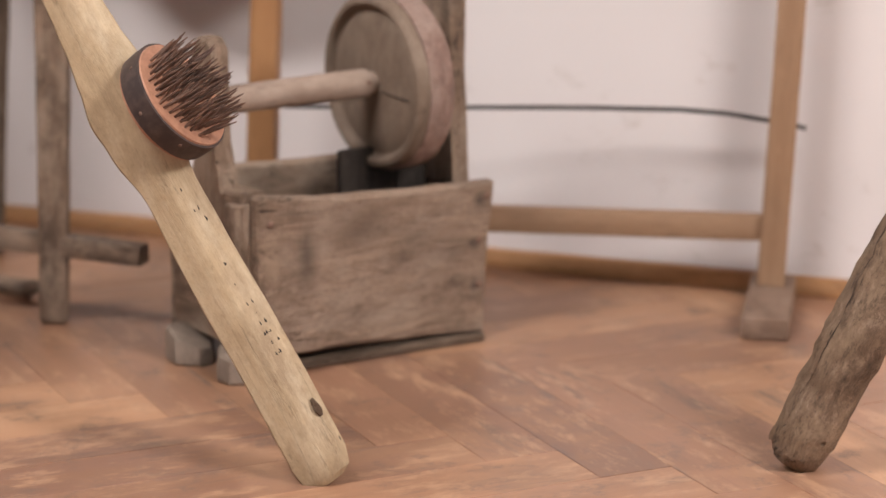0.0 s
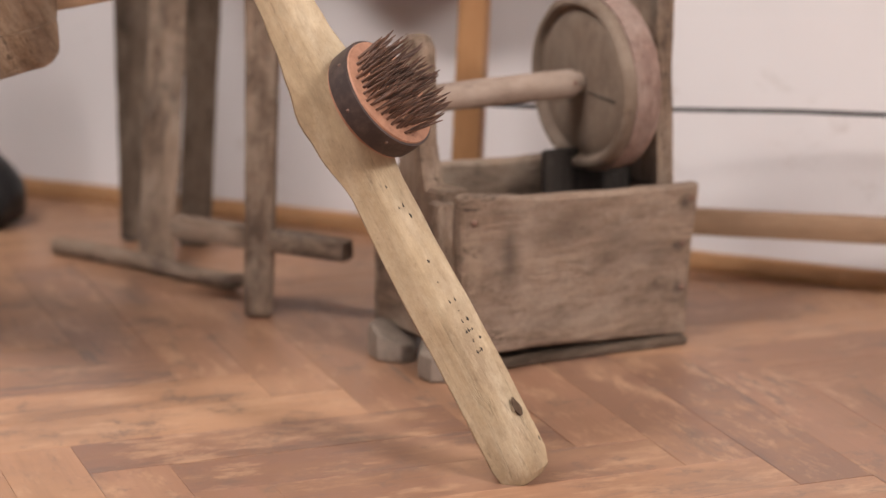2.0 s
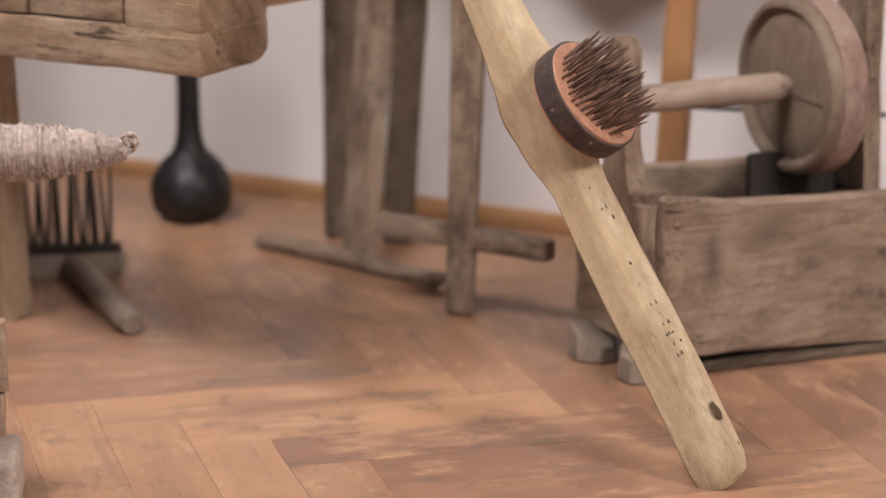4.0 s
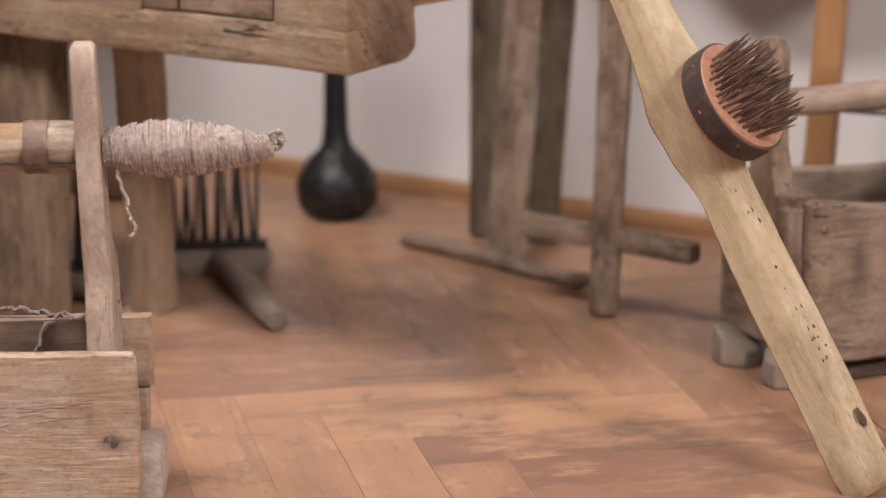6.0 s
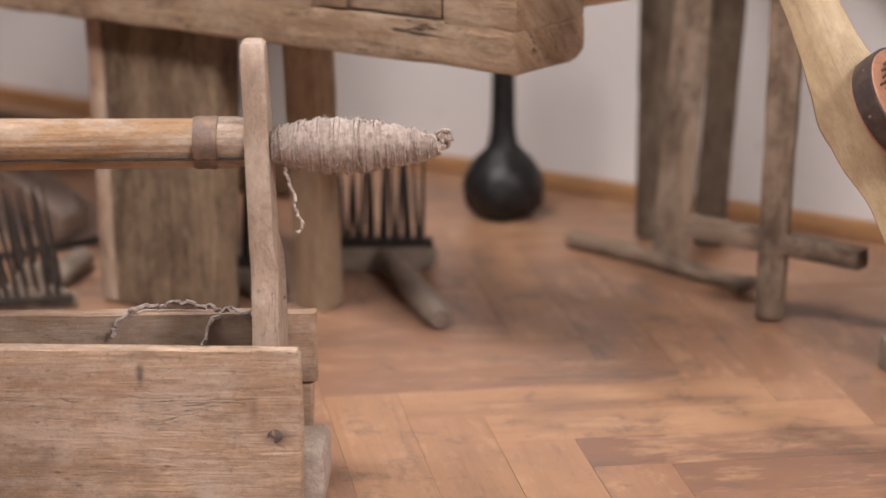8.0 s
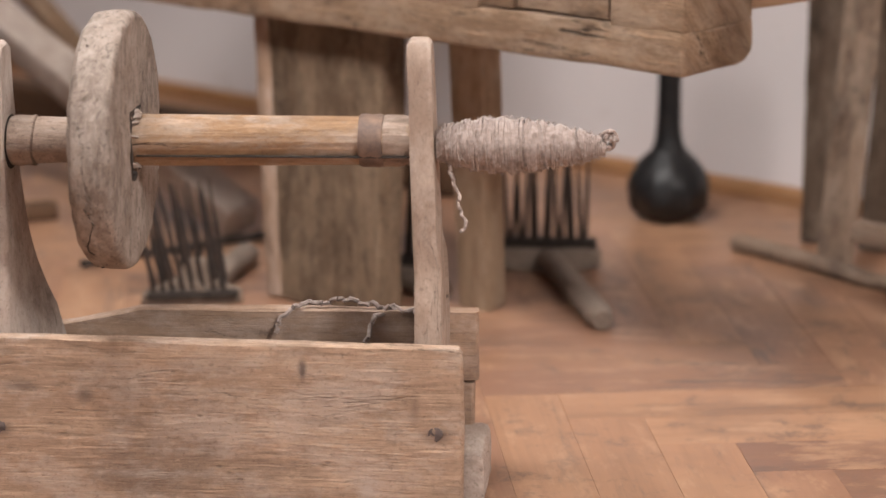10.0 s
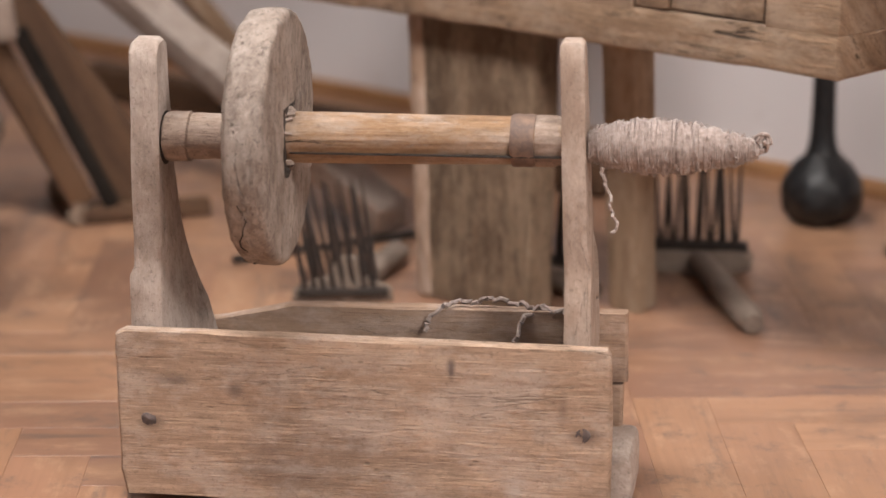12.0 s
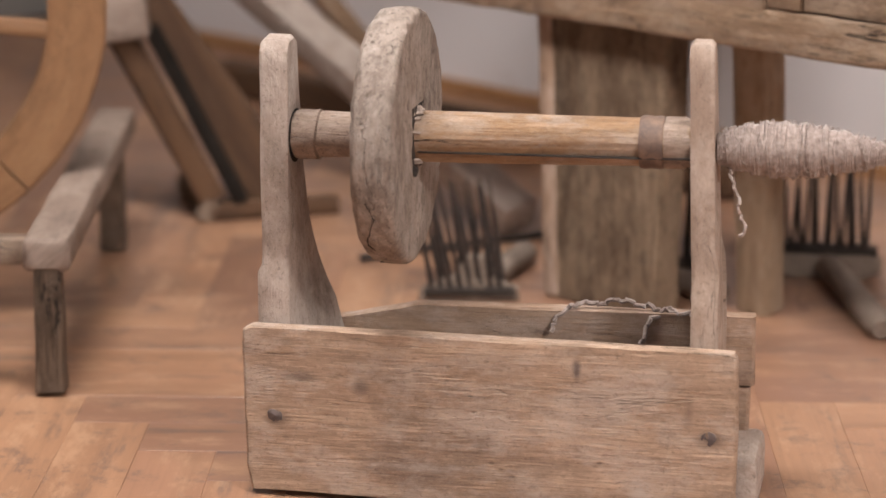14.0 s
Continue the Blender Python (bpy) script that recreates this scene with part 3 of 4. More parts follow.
    for x, r in ((0.4615, 0.0262), (0.464, 0.0272), (0.482, 0.0268), (0.4865, 0.0255), (0.4985, 0.0250)):
        tip.append([(x, ay + r * (u / 0.5) * 0.96, az + r * (v / 0.5)) for u, v in rect_ring(1.0, 1.0, 0.40, 4)])
    bm = loft(tip, seed=10.0)
    bmesh.ops.rotate(bm, verts=bm.verts, cent=(0, ay, az), matrix=Matrix.Rotation(radians(24), 3, "X"))
    for v in bm.verts:
        v.co.z += RISE * (v.co.x - 0.045)
    part("axle_tip", wobble(bm, 0.001, 40, 9), STUB, sh, "grey worn tip of the axle")
    rim = [(0.136 + dx, r) for dx, r in ((0.0, 0.02), (0.0, 0.06), (0.0005, 0.122), (0.002, 0.133), (0.008, 0.1405), (0.023, 0.1430), (0.042, 0.1425), (0.0465, 0.1405), (0.0488, 0.1365), (0.049, 0.07), (0.049, 0.02))]
    dense = []
    for (a0, r0), (a1, r1) in zip(rim, rim[1:]):
        n = max(1, int(math.hypot(a1 - a0, r1 - r0) / 0.004))
        dense += [(a0 + (a1 - a0) * i / n, r0 + (r1 - r0) * i / n) for i in range(n)]
    disc = lathe(dense + rim[-1:], 180, seed=11)
    for v in disc.verts:
        q = math.atan2(v.co.z, v.co.y)
        rad = math.hypot(v.co.y, v.co.z)
        if rad > 0.1:
            cut = 0.006 * math.exp(-((q - 1.75) / 0.07) ** 2) + 0.004 * math.exp(-((q + 1.45) / 0.10) ** 2)
            k = 1 - cut / rad + 0.006 * math.sin(3 * q + 1)
            v.co.y, v.co.z = v.co.y * k, v.co.z * k
    fw = part("flywheel", place_x(crust(wobble(disc, 0.0006, 60, 4), 0.0009, 3), ay, az + 0.003, 0.0006), CRUST, w, "thick dusty flywheel hewn from one plank")
    rc = random.Random(6)
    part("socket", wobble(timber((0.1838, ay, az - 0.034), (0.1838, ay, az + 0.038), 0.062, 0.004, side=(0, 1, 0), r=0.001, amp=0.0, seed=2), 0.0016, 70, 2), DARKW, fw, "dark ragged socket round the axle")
    for k in range(7):
        q = radians(rc.uniform(100, 260))
        c0 = Vector((0.185, ay + 0.031 * math.cos(q), az + 0.033 * math.sin(q)))
        part("chip", timber(c0, c0 + Vector((rc.uniform(0.004, 0.010), 0.002, rc.uniform(-0.002, 0.002))), rc.uniform(0.003, 0.007), 0.0025, r=0.0006, amp=0.0012, seed=k), DUSTY, fw)
    split = []
    for i in range(15):
        q = radians(200 + 64 * i / 14)
        split.append((0.156 + 0.006 * math.sin(i * 0.9) + rc.uniform(-0.002, 0.002), ay + 0.1425 * math.cos(q), az + 0.003 + 0.1425 * math.sin(q)))
    part("split", tube(split, [0.0004 + 0.0017 * (i / 14) ** 1.5 for i in range(15)], 6), DARKW, fw, "dark split in the rim")
    part("wedge", timber((0.178, ay - 0.026, az + 0.036), (0.194, ay - 0.026, az + 0.036), 0.010, 0.006, seed=12), DARKW, fw)
    part("wedge", timber((0.178, ay - 0.026, az - 0.031), (0.191, ay - 0.026, az - 0.035), 0.010, 0.007, r=0.002, amp=0.003, seed=13), DARKW, fw)
    part("wedge", timber((0.180, ay - 0.006, az + 0.032), (0.192, ay - 0.006, az + 0.033), 0.012, 0.007, seed=14, amp=0.002), DUSTY, fw)
    for nx, nz in ((0.031, 0.096), (0.522, 0.100)):
        nail = part("nail_head", wobble(lathe([(-0.0002, 0.0), (-0.0001, 0.005), (0.0006, 0.0085), (0.003, 0.0095)], 14, "Z", 1), 0.0020, 90, nx), SPIKE, w, "rusty nail head")
        nail.matrix_local = Matrix.Translation((nx, -0.001, nz)) @ Matrix.Rotation(radians(-90), 4, "X")
    # the cop of yarn on its spindle
    cz = az + 0.0035
    sp = part("spindle", tube([(0.50, ay, cz), (0.60, ay, cz + 0.001), (0.703, ay, cz + 0.002)], 0.006, 8), DARKW, w, "thin dark spindle inside the yarn")

    def radius(x):
        f = (x - 0.520) / (0.704 - 0.520)
        return 0.0075 + 0.0208 * max(0.0, math.sin(math.pi * min(1, max(0, (f + 0.08) / 1.08)) ** 0.82)) ** 0.9
    prof = [(0.519 + 0.184 * i / 24, radius(0.519 + 0.184 * i / 24) + 0.0003) for i in range(25)]
    cop = part("yarn_cop", place_x(lathe(prof, 28, seed=2), ay, cz, 0.0012), YARN, w, "spindle-shaped cop of undyed yarn")
    rnd = random.Random(4)
    for layer, (turns, back) in enumerate(((88, False), (71, True), (57, False), (43, True))):
        pts, per, jump = [], 12, 0.0
        for i in range(turns * per + 1):
            f = i / (turns * per)
            if i % per == 0:
                jump = rnd.uniform(-0.0022, 0.0022)
            x = 0.522 + 0.179 * (1 - f if back else f) + (0.005 + 0.004 * layer) * math.sin(i * 0.047 + layer * 2) + jump * math.sin(math.pi * (i % per) / per)
            x = min(0.703, max(0.5205, x))
            q = 2 * math.pi * i / per * (-1 if back else 1) + layer
            rr = radius(x) + 0.0004 * (1 + layer) + rnd.uniform(-0.0005, 0.0010) + 0.0014 * math.sin(x * 300) * math.sin(q) + 0.0005 * math.sin(x * 133)
            pts.append((x, ay + rr * math.cos(q), cz + rr * math.sin(q)))
        part("yarn_winding", tube(pts, 0.00095, 5), YARN, cop)
    loops = []
    for k in range(420):
        x, q = rnd.uniform(0.522, 0.700), rnd.uniform(0, 2 * math.pi)
        rr, dq, dx = radius(x) + 0.001, rnd.uniform(0.15, 0.5), rnd.uniform(-0.006, 0.006)
        lift = rnd.uniform(0.0012, 0.0042)
        loops.append(tube([(x + dx * u, ay + (rr + lift * math.sin(math.pi * u)) * math.cos(q + dq * u), cz + (rr + lift * math.sin(math.pi * u)) * math.sin(q + dq * u)) for u in (0, 0.25, 0.5, 0.75, 1)], 0.00045, 4))
    tagged(part("yarn_fuzz", join(*loops), YARN, cop, "loose fibres standing off the yarn"), kind="stuff")
    bulk = []
    for k in range(9):
        q0, x0 = 0.7 * k, 0.520 + 0.0016 * k
        bulk.append(tube([(x0 + 0.004 * math.sin(3 * u + k), ay + (0.0125 + 0.0012 * k) * math.cos(q0 + u), cz + (0.0125 + 0.0012 * k) * math.sin(q0 + u)) for u in (0.0, 0.5, 1.0, 1.5, 2.0, 2.5, 3.0)], 0.0021, 6, k, 0.0006))
    part("yarn_loops", join(*bulk), YARN, cop, "thicker loops at the foot of the cop")
    curl = [(0.7065 + (0.0095 - 0.00020 * k) * math.cos(0.4 * k), ay - 0.004 + 0.004 * math.sin(1.1 * k), cz + 0.0075 + (0.0125 - 0.00022 * k) * math.sin(0.4 * k)) for k in range(40)]
    part("yarn_knot", tube(curl, 0.0024, 6, amp=0.0008), YARN, cop)

    def strand(name, keys, r, seed, wave):
        rn, path = random.Random(seed), []
        for a, b in zip(keys, keys[1:]):
            a, b = Vector(a), Vector(b)
            n = max(4, int((b - a).length / 0.003))
            for i in range(n):
                p = a.lerp(b, i / n)
                path.append(p + Vector((rn.uniform(-1, 1), rn.uniform(-1, 1), rn.uniform(-1, 1))) * wave + noise.noise_vector(p * 90 + Vector((seed, 0, 0))) * wave * 2.4)
        part(name, tube(path, r, 6), YARN, w, "loose crinkled yarn end")
    strand("yarn_end", [(0.535, 0.045, 0.395), (0.540, 0.040, 0.375), (0.546, 0.036, 0.350), (0.552, 0.035, 0.335), (0.548, 0.035, 0.318)], 0.0019, 3, 0.0016)
    strand("yarn_strand", [(0.325, 0.135, 0.172), (0.332, 0.139, 0.188), (0.345, 0.143, 0.2035), (0.362, 0.150, 0.2075), (0.40, 0.155, 0.208), (0.41, 0.152, 0.209), (0.44, 0.150, 0.2035), (0.472, 0.148, 0.2015), (0.492, 0.13, 0.2035), (0.502, 0.11, 0.212)], 0.0027, 5, 0.0019)
    strand("yarn_strand", [(0.430, 0.135, 0.165), (0.436, 0.140, 0.180), (0.440, 0.142, 0.196), (0.456, 0.148, 0.2035), (0.47, 0.146, 0.201)], 0.0027, 7, 0.0019)
    return w


def place_x(bm, y, z, amp):
    bmesh.ops.translate(bm, verts=bm.verts, vec=(0, y, z))
    return wobble(bm, amp, 18, y + z)


winder()


# ---------- the box with the wooden wheel ----------
def wheel_box():
    w = thing("wheel_box", pose(-0.2389, 3.2164, 0, 0, 0, 35.19),
              "weathered grey wooden box holding a wooden wheel, propped on offcuts", "wheel box")
    front = slab([(0.018, 0.030), (0.19, 0.024), (0.362, 0.012), (0.367, 0.10), (0.379, 0.222), (0.30, 0.224), (0.20, 0.228), (0.09, 0.236), (0.012, 0.247), (0.002, 0.243), (0.003, 0.15), (0.012, 0.05)], 0.0, 0.026, 1.5, 0.005, 0.002)
    part("front_board", turn_grain(front), TROUGH, w, "thick weathered front board with dark stains")
    back = slab([(0.0, 0.03), (0.37, 0.03), (0.378, 0.225), (0.2, 0.235), (0.0, 0.245)], 0.211, 0.236, 2.5, 0.005, 0.002)
    part("back_board", turn_grain(back), OLD, w)
    for x0, x1, z0, z1, s in ((-0.008, 0.032, 0.036, 0.249, 3.5), (0.347, 0.370, 0.02, 0.212, 4.5)):
        bm = slab([(0.030, z0), (0.209, z0), (0.209, z1), (0.12, z1 - 0.006), (0.030, z1)], -x1, -x0, s, 0.005, 0.002)
        bmesh.ops.rotate(bm, verts=bm.verts, cent=(0, 0, 0), matrix=Matrix.Rotation(radians(90), 3, "Z"))
        part("end_board", turn_grain(bm), OLD, w)
    part("corner_post", timber((-0.006, 0.034, 0.04), (-0.006, 0.034, 0.236), 0.03, 0.03, side=(1, 0, 0), seed=5, amp=0.003), OLD, w)
    part("bottom_board", timber((0.02, 0.11, 0.036), (0.36, 0.11, 0.030), 0.165, 0.02, side=(0, 1, 0), seed=6), GREY, w)
    part("base_board", timber((0.03, 0.06, 0.009), (0.36, 0.03, 0.007), 0.085, 0.012, side=(0, 1, 0), seed=7), GREY, w, "thin dark board lying flat under the box")
    upl = slab([(0.055, 0.20), (0.150, 0.20), (0.148, 0.30), (0.145, 0.425), (0.135, 0.441), (0.108, 0.443), (0.097, 0.43), (0.090, 0.30), (0.075, 0.24)], -0.019, 0.008, 8, 0.005, 0.0015)
    upr = slab([(0.050, 0.208), (0.138, 0.208), (0.134, 0.30), (0.130, 0.56), (0.058, 0.56), (0.055, 0.30)], -0.372, -0.345, 9, 0.005, 0.0015)
    for bm in (upl, upr):
        bmesh.ops.rotate(bm, verts=bm.verts, cent=(0, 0, 0), matrix=Matrix.Rotation(radians(90), 3, "Z"))
        part("upright", bm, OLD, w)
    ay, az = 0.108, 0.356
    part("axle", place_x(lathe([(0.012, 0.018), (0.10, 0.0195), (0.2, 0.0195), (0.238, 0.0198), (0.2405, 0.0190), (0.2415, 0.0150), (0.262, 0.0150)], 20, seed=10, along_grain=True), ay, az, 0.0012), BAR, w)
    prof = [(0.2525, 0.012), (0.2525, 0.07), (0.2535, 0.088), (0.2575, 0.0955), (0.2590, 0.1000), (0.2570, 0.1035), (0.2492, 0.1058), (0.2470, 0.1085), (0.2475, 0.1142), (0.2510, 0.1182), (0.2570, 0.1198), (0.28, 0.120), (0.302, 0.119), (0.306, 0.112), (0.306, 0.012)]
    wh = lathe(prof, 60, seed=12)
    for v in wh.verts:
        q = math.atan2(v.co.z, v.co.y)
        k = 1 + 0.012 * math.sin(2 * q + 0.6) + 0.006 * math.sin(7 * q)
        v.co.y, v.co.z = v.co.y * k, v.co.z * k
    part("wheel", place_x(wh, ay, az, 0.0016), DISC, w, "round wooden wheel with a raised rim")
    part("wheel_crack", timber((0.2520, ay - 0.022, az - 0.010), (0.2525, ay - 0.085, az - 0.014), 0.003, 0.0014, side=(1, 0, 0), r=0.0004, amp=0.0008, seed=3), DARKW, w)
    part("rim_band", place_x(lathe([(0.264, 0.115), (0.264, 0.1225), (0.27, 0.1235), (0.296, 0.1232), (0.301, 0.122), (0.301, 0.115)], 60, seed=14), ay, az, 0.0014), ROSY, w, "reddish worn band on the wheel rim")
    part("axle_pin", tube([(0.232, ay - 0.0160, az + 0.004), (0.232, ay - 0.0215, az + 0.004)], 0.003, 8), NAIL, w)
    # Two dark upright panels fill the space under the wheel.
    for x0, x1 in ((0.203, 0.292), (0.2928, 0.352)):
        part("under_wheel_panel", timber(((x0 + x1) / 2, 0.125, 0.05), ((x0 + x1) / 2 + 0.004, 0.125, 0.262), x1 - x0, 0.014, side=(1, 0, 0), seed=13 + x0), DARKW, w, "dark board standing under the wheel")
    for nx, nz in ((0.366, 0.203), (0.352, 0.142), (0.352, 0.08), (0.02, 0.21)):
        hole = part("nail_head", lathe([(-0.002, 0.002), (0.0, 0.0055), (0.003, 0.0055)], 8, "Z", 1), NAIL, w, "dark nail head")
        hole.matrix_local = Matrix.Translation((nx, -0.0008, nz)) @ Matrix.Rotation(radians(-90), 4, "X")


wheel_box()


def offcut(x, y, rz, plan, tall, slope, seed):
    """A chopped block: a plan outline drawn up to a sloping, broken top."""
    ob = thing("wooden_offcut", pose(x, y, 0, 0, 0, rz), "chunky grey wooden offcut propping the box", "offcut", "offcuts under the box")
    rings = []
    for z, k in ((0.0, 0.93), (0.004, 1.0), (0.35, 1.0), (0.7, 0.98), (0.94, 0.93), (1.0, 0.84)):
        rings.append([(px * k, py * k, max(0.0, (z if z < 0.1 and z < 0.005 else z * (tall + slope[0] * px + slope[1] * py)))) for px, py in plan])
    part("block", wobble(loft(rings, seed=seed), 0.0016, 40, seed), CHOP, ob, sharp=24)


offcut(-0.337, 3.328, 0, [(-0.028, 0.030), (-0.036, -0.004), (-0.020, -0.034), (0.014, -0.040), (0.030, -0.026), (0.026, 0.012), (0.008, 0.034)], 0.036, (-0.35, 0.10), 3)
offcut(-0.268, 3.236, 12, [(-0.024, 0.032), (-0.030, -0.008), (-0.016, -0.030), (0.020, -0.032), (0.034, -0.010), (0.030, 0.030)], 0.040, (0.10, 0.15), 6)


# ---------- the leaning stick with its round hackle ----------
def hackle_stick():
    base = Vector((-0.140, 2.832, 0))
    s = thing("hackle_stick", Matrix.Translation(base), "pale carved wooden stick carrying a round nail hackle, leaning", "flax hackle")
    keys = [(-0.1335, 0.003, 0.042, 0.026), (-0.135, 0.011, 0.060, 0.034), (-0.143, 0.030, 0.070, 0.038), (-0.1865, 0.1175, 0.0700, 0.042), (-0.2295, 0.199, 0.069, 0.044), (-0.2725, 0.283, 0.065, 0.044),
            (-0.305, 0.346, 0.062, 0.046), (-0.334, 0.402, 0.082, 0.048), (-0.350, 0.440, 0.094, 0.048), (-0.372, 0.485, 0.078, 0.047), (-0.387, 0.515, 0.066, 0.046),
            (-0.411, 0.564, 0.0585, 0.044), (-0.47, 0.69, 0.055, 0.042), (-0.60, 0.97, 0.05, 0.04), (-0.602, 0.975, 0.03, 0.025)]
    fine = []
    for a, b in zip(keys, keys[1:]):
        n = max(1, int(math.hypot(b[0] - a[0], b[1] - a[1]) / 0.012))
        for i in range(n):
            f = i / n
            e = f * f * (3 - 2 * f) if n > 2 else f
            fine.append((a[0] + (b[0] - a[0]) * f, a[1] + (b[1] - a[1]) * f, a[2] + (b[2] - a[2]) * e, a[3] + (b[3] - a[3]) * f))
    fine.append(keys[-1])
    rings = []
    sec = [(-0.5, -0.10), (-0.46, -0.28), (-0.18, -0.42), (0.02, -0.52), (0.12, -0.50), (0.44, -0.16), (0.5, 0.0), (0.47, 0.3), (0.3, 0.5), (-0.3, 0.5), (-0.48, 0.3)]
    for i, (x, z, w, d) in enumerate(fine):
        j, k = max(i - 1, 0), min(i + 1, len(fine) - 1)
        tx, tz = fine[k][0] - fine[j][0], fine[k][1] - fine[j][1]
        ln = math.hypot(tx, tz)
        nx, nz = tz / ln, -tx / ln
        if i < 3:
            nx, nz = 0.88, 0.475
        c = Vector((x, 2.828, z))
        rings.append([deeper(c + Vector((nx * u * w, v * d, nz * u * w)), 0.05 * z) - base for u, v in sec])
    bm = loft(rings, seed=21)
    part("stick", wobble(bm, 0.0012, 9, 5), PALE, s, "pale carved stick with facets and small dark worm marks", sharp=30)
    # No cut here: a nearly flush dark disc gives the shade of a hole.
    hole = wobble(lathe([(0.0045, 0.0002), (0.0045, 0.003), (0.004, 0.0062), (-0.006, 0.007)], 20, "Z", 1), 0.002, 130, 4)
    pit = part("peg_hole", hole, HOLE_SHADE, s, "dark oval hole near the foot")
    pit.matrix_local = Matrix.Translation((-0.0046, -0.0052, 0.0918)) @ Vector((0.495, -0.83, 0.253)).to_track_quat("Z", "Y").to_matrix().to_4x4() @ Matrix.Rotation(radians(28), 4, "Z") @ Matrix.Diagonal((0.65, 1.6, 0.14, 1))
    # worm-eaten gouges along the ridge of the stick
    rw = random.Random(12)
    for k in range(26):
        run = rw.choice((rw.uniform(0.13, 0.24), rw.uniform(0.15, 0.22), rw.uniform(0.24, 0.36)))
        i = min(range(len(fine)), key=lambda q: abs(fine[q][1] - run))
        x, z, w, d = fine[i]
        tx, tz = fine[i + 1][0] - fine[i - 1][0], fine[i + 1][1] - fine[i - 1][1]
        ln = math.hypot(tx, tz)
        tx, tz = tx / ln, tz / ln
        e = rw.uniform(0.25, 0.85)
        u, v = 0.12 + 0.32 * e, -0.50 + 0.34 * e
        p = deeper(Vector((x + tz * u * w, 2.828 + v * d, z - tx * u * w)), 0.05 * z) - base + Vector((-0.0003, 0.0007, -0.0002))
        half = Vector((tx, 0, tz)) * rw.uniform(0.001, 0.0042)
        side = Vector((rw.uniform(-0.001, 0.001), 0, rw.uniform(-0.001, 0.001)))
        part("worm_mark", tube([p - half, p + side, p + half], [0.0005, rw.uniform(0.0010, 0.0018), 0.0004], 6), DARKW, s)
    nrm = Vector((0.75, -0.31, 0.59)).normalized()
    centre = deeper((-0.287, 2.802, 0.463), 0.024)
    m = Matrix.Translation(centre - base) @ nrm.to_track_quat("Z", "Y").to_matrix().to_4x4()
    board = part("hackle_board", wobble(lathe([(-0.034, 0.05), (-0.034, 0.0665), (-0.004, 0.0675), (0.0, 0.066), (0.0005, 0.02)], 44, "Z", 3), 0.0008, 30, 2), COPPER, s, "reddish round hackle board")
    board.matrix_local = m
    band = part("leather_band", lathe([(-0.030, 0.066), (-0.030, 0.0688), (-0.018, 0.0697), (-0.003, 0.0693), (-0.002, 0.0668)], 44, "Z", 3), LEATHER, s, "dark band round the hackle board")
    band.matrix_local = m
    for k in range(3):
        q = 2.3 + 0.83 * k
        tack = part("tack", lathe([(0.0, 0.0022), (0.0008, 0.0017), (0.0012, 0.0006)], 8, "Z", 1), NAIL, band)
        tack.matrix_local = Matrix.Rotation(q, 4, "Z") @ Matrix.Translation((0.0695, 0, -0.012 - 0.008 * (k % 2))) @ Matrix.Rotation(radians(90), 4, "Y")
    rn, spikes = random.Random(8), []
    for i in range(-8, 9):
        for j in range(-8, 9):
            x, y = 0.0080 * (i + 0.5 * (j % 2)) + rn.uniform(-0.0014, 0.0014), 0.0072 * j + rn.uniform(-0.0014, 0.0014)
            if math.hypot(x, y) > 0.056:
                continue
            ln = rn.uniform(0.036, 0.047)
            lean = Vector((rn.gauss(0.12 * x / 0.06, 0.09), rn.gauss(0.10 * y / 0.06, 0.09), 1)).normalized()
            a = Vector((x, y, -0.002))
            spikes.append(tube([a, a + lean * ln * 0.6, a + lean * ln], [0.0019, 0.0016, 0.0006], 6))
    nails = part("nails", join(*spikes), NAIL, s, "dense field of rusty iron nails")
    nails.matrix_local = m
    tagged(nails, kind="stuff")


hackle_stick()


def gnarled_branch():
    base = Vector((0.424, 2.885, 0))
    b = thing("gnarled_branch", Matrix.Translation(base), "thick gnarled brown branch standing tilted on the parquet", "branch")
    pts = [(-0.022, 0, 0.006), (-0.012, 0, 0.016), (0.006, 0, 0.05), (0.030, 0, 0.10), (0.057, 0.0, 0.16), (0.090, 0.01, 0.225), (0.128, 0.02, 0.29), (0.170, 0.03, 0.36), (0.285, 0.05, 0.55), (0.43, 0.07, 0.80)]
    rad = [0.020, 0.032, 0.038, 0.038, 0.039, 0.039, 0.038, 0.038, 0.038, 0.036]
    fine, fr = [], []
    for i in range(len(pts) - 1):
        for k in range(5):
            f = k / 5
            fine.append(Vector(pts[i]).lerp(Vector(pts[i + 1]), f))
            fr.append(rad[i] + (rad[i + 1] - rad[i]) * f)
    bm = tube(fine, fr, 22, 31, 0.004)
    part("branch", wobble(bm, 0.0032, 55, 9), BARK, b)


gnarled_branch()


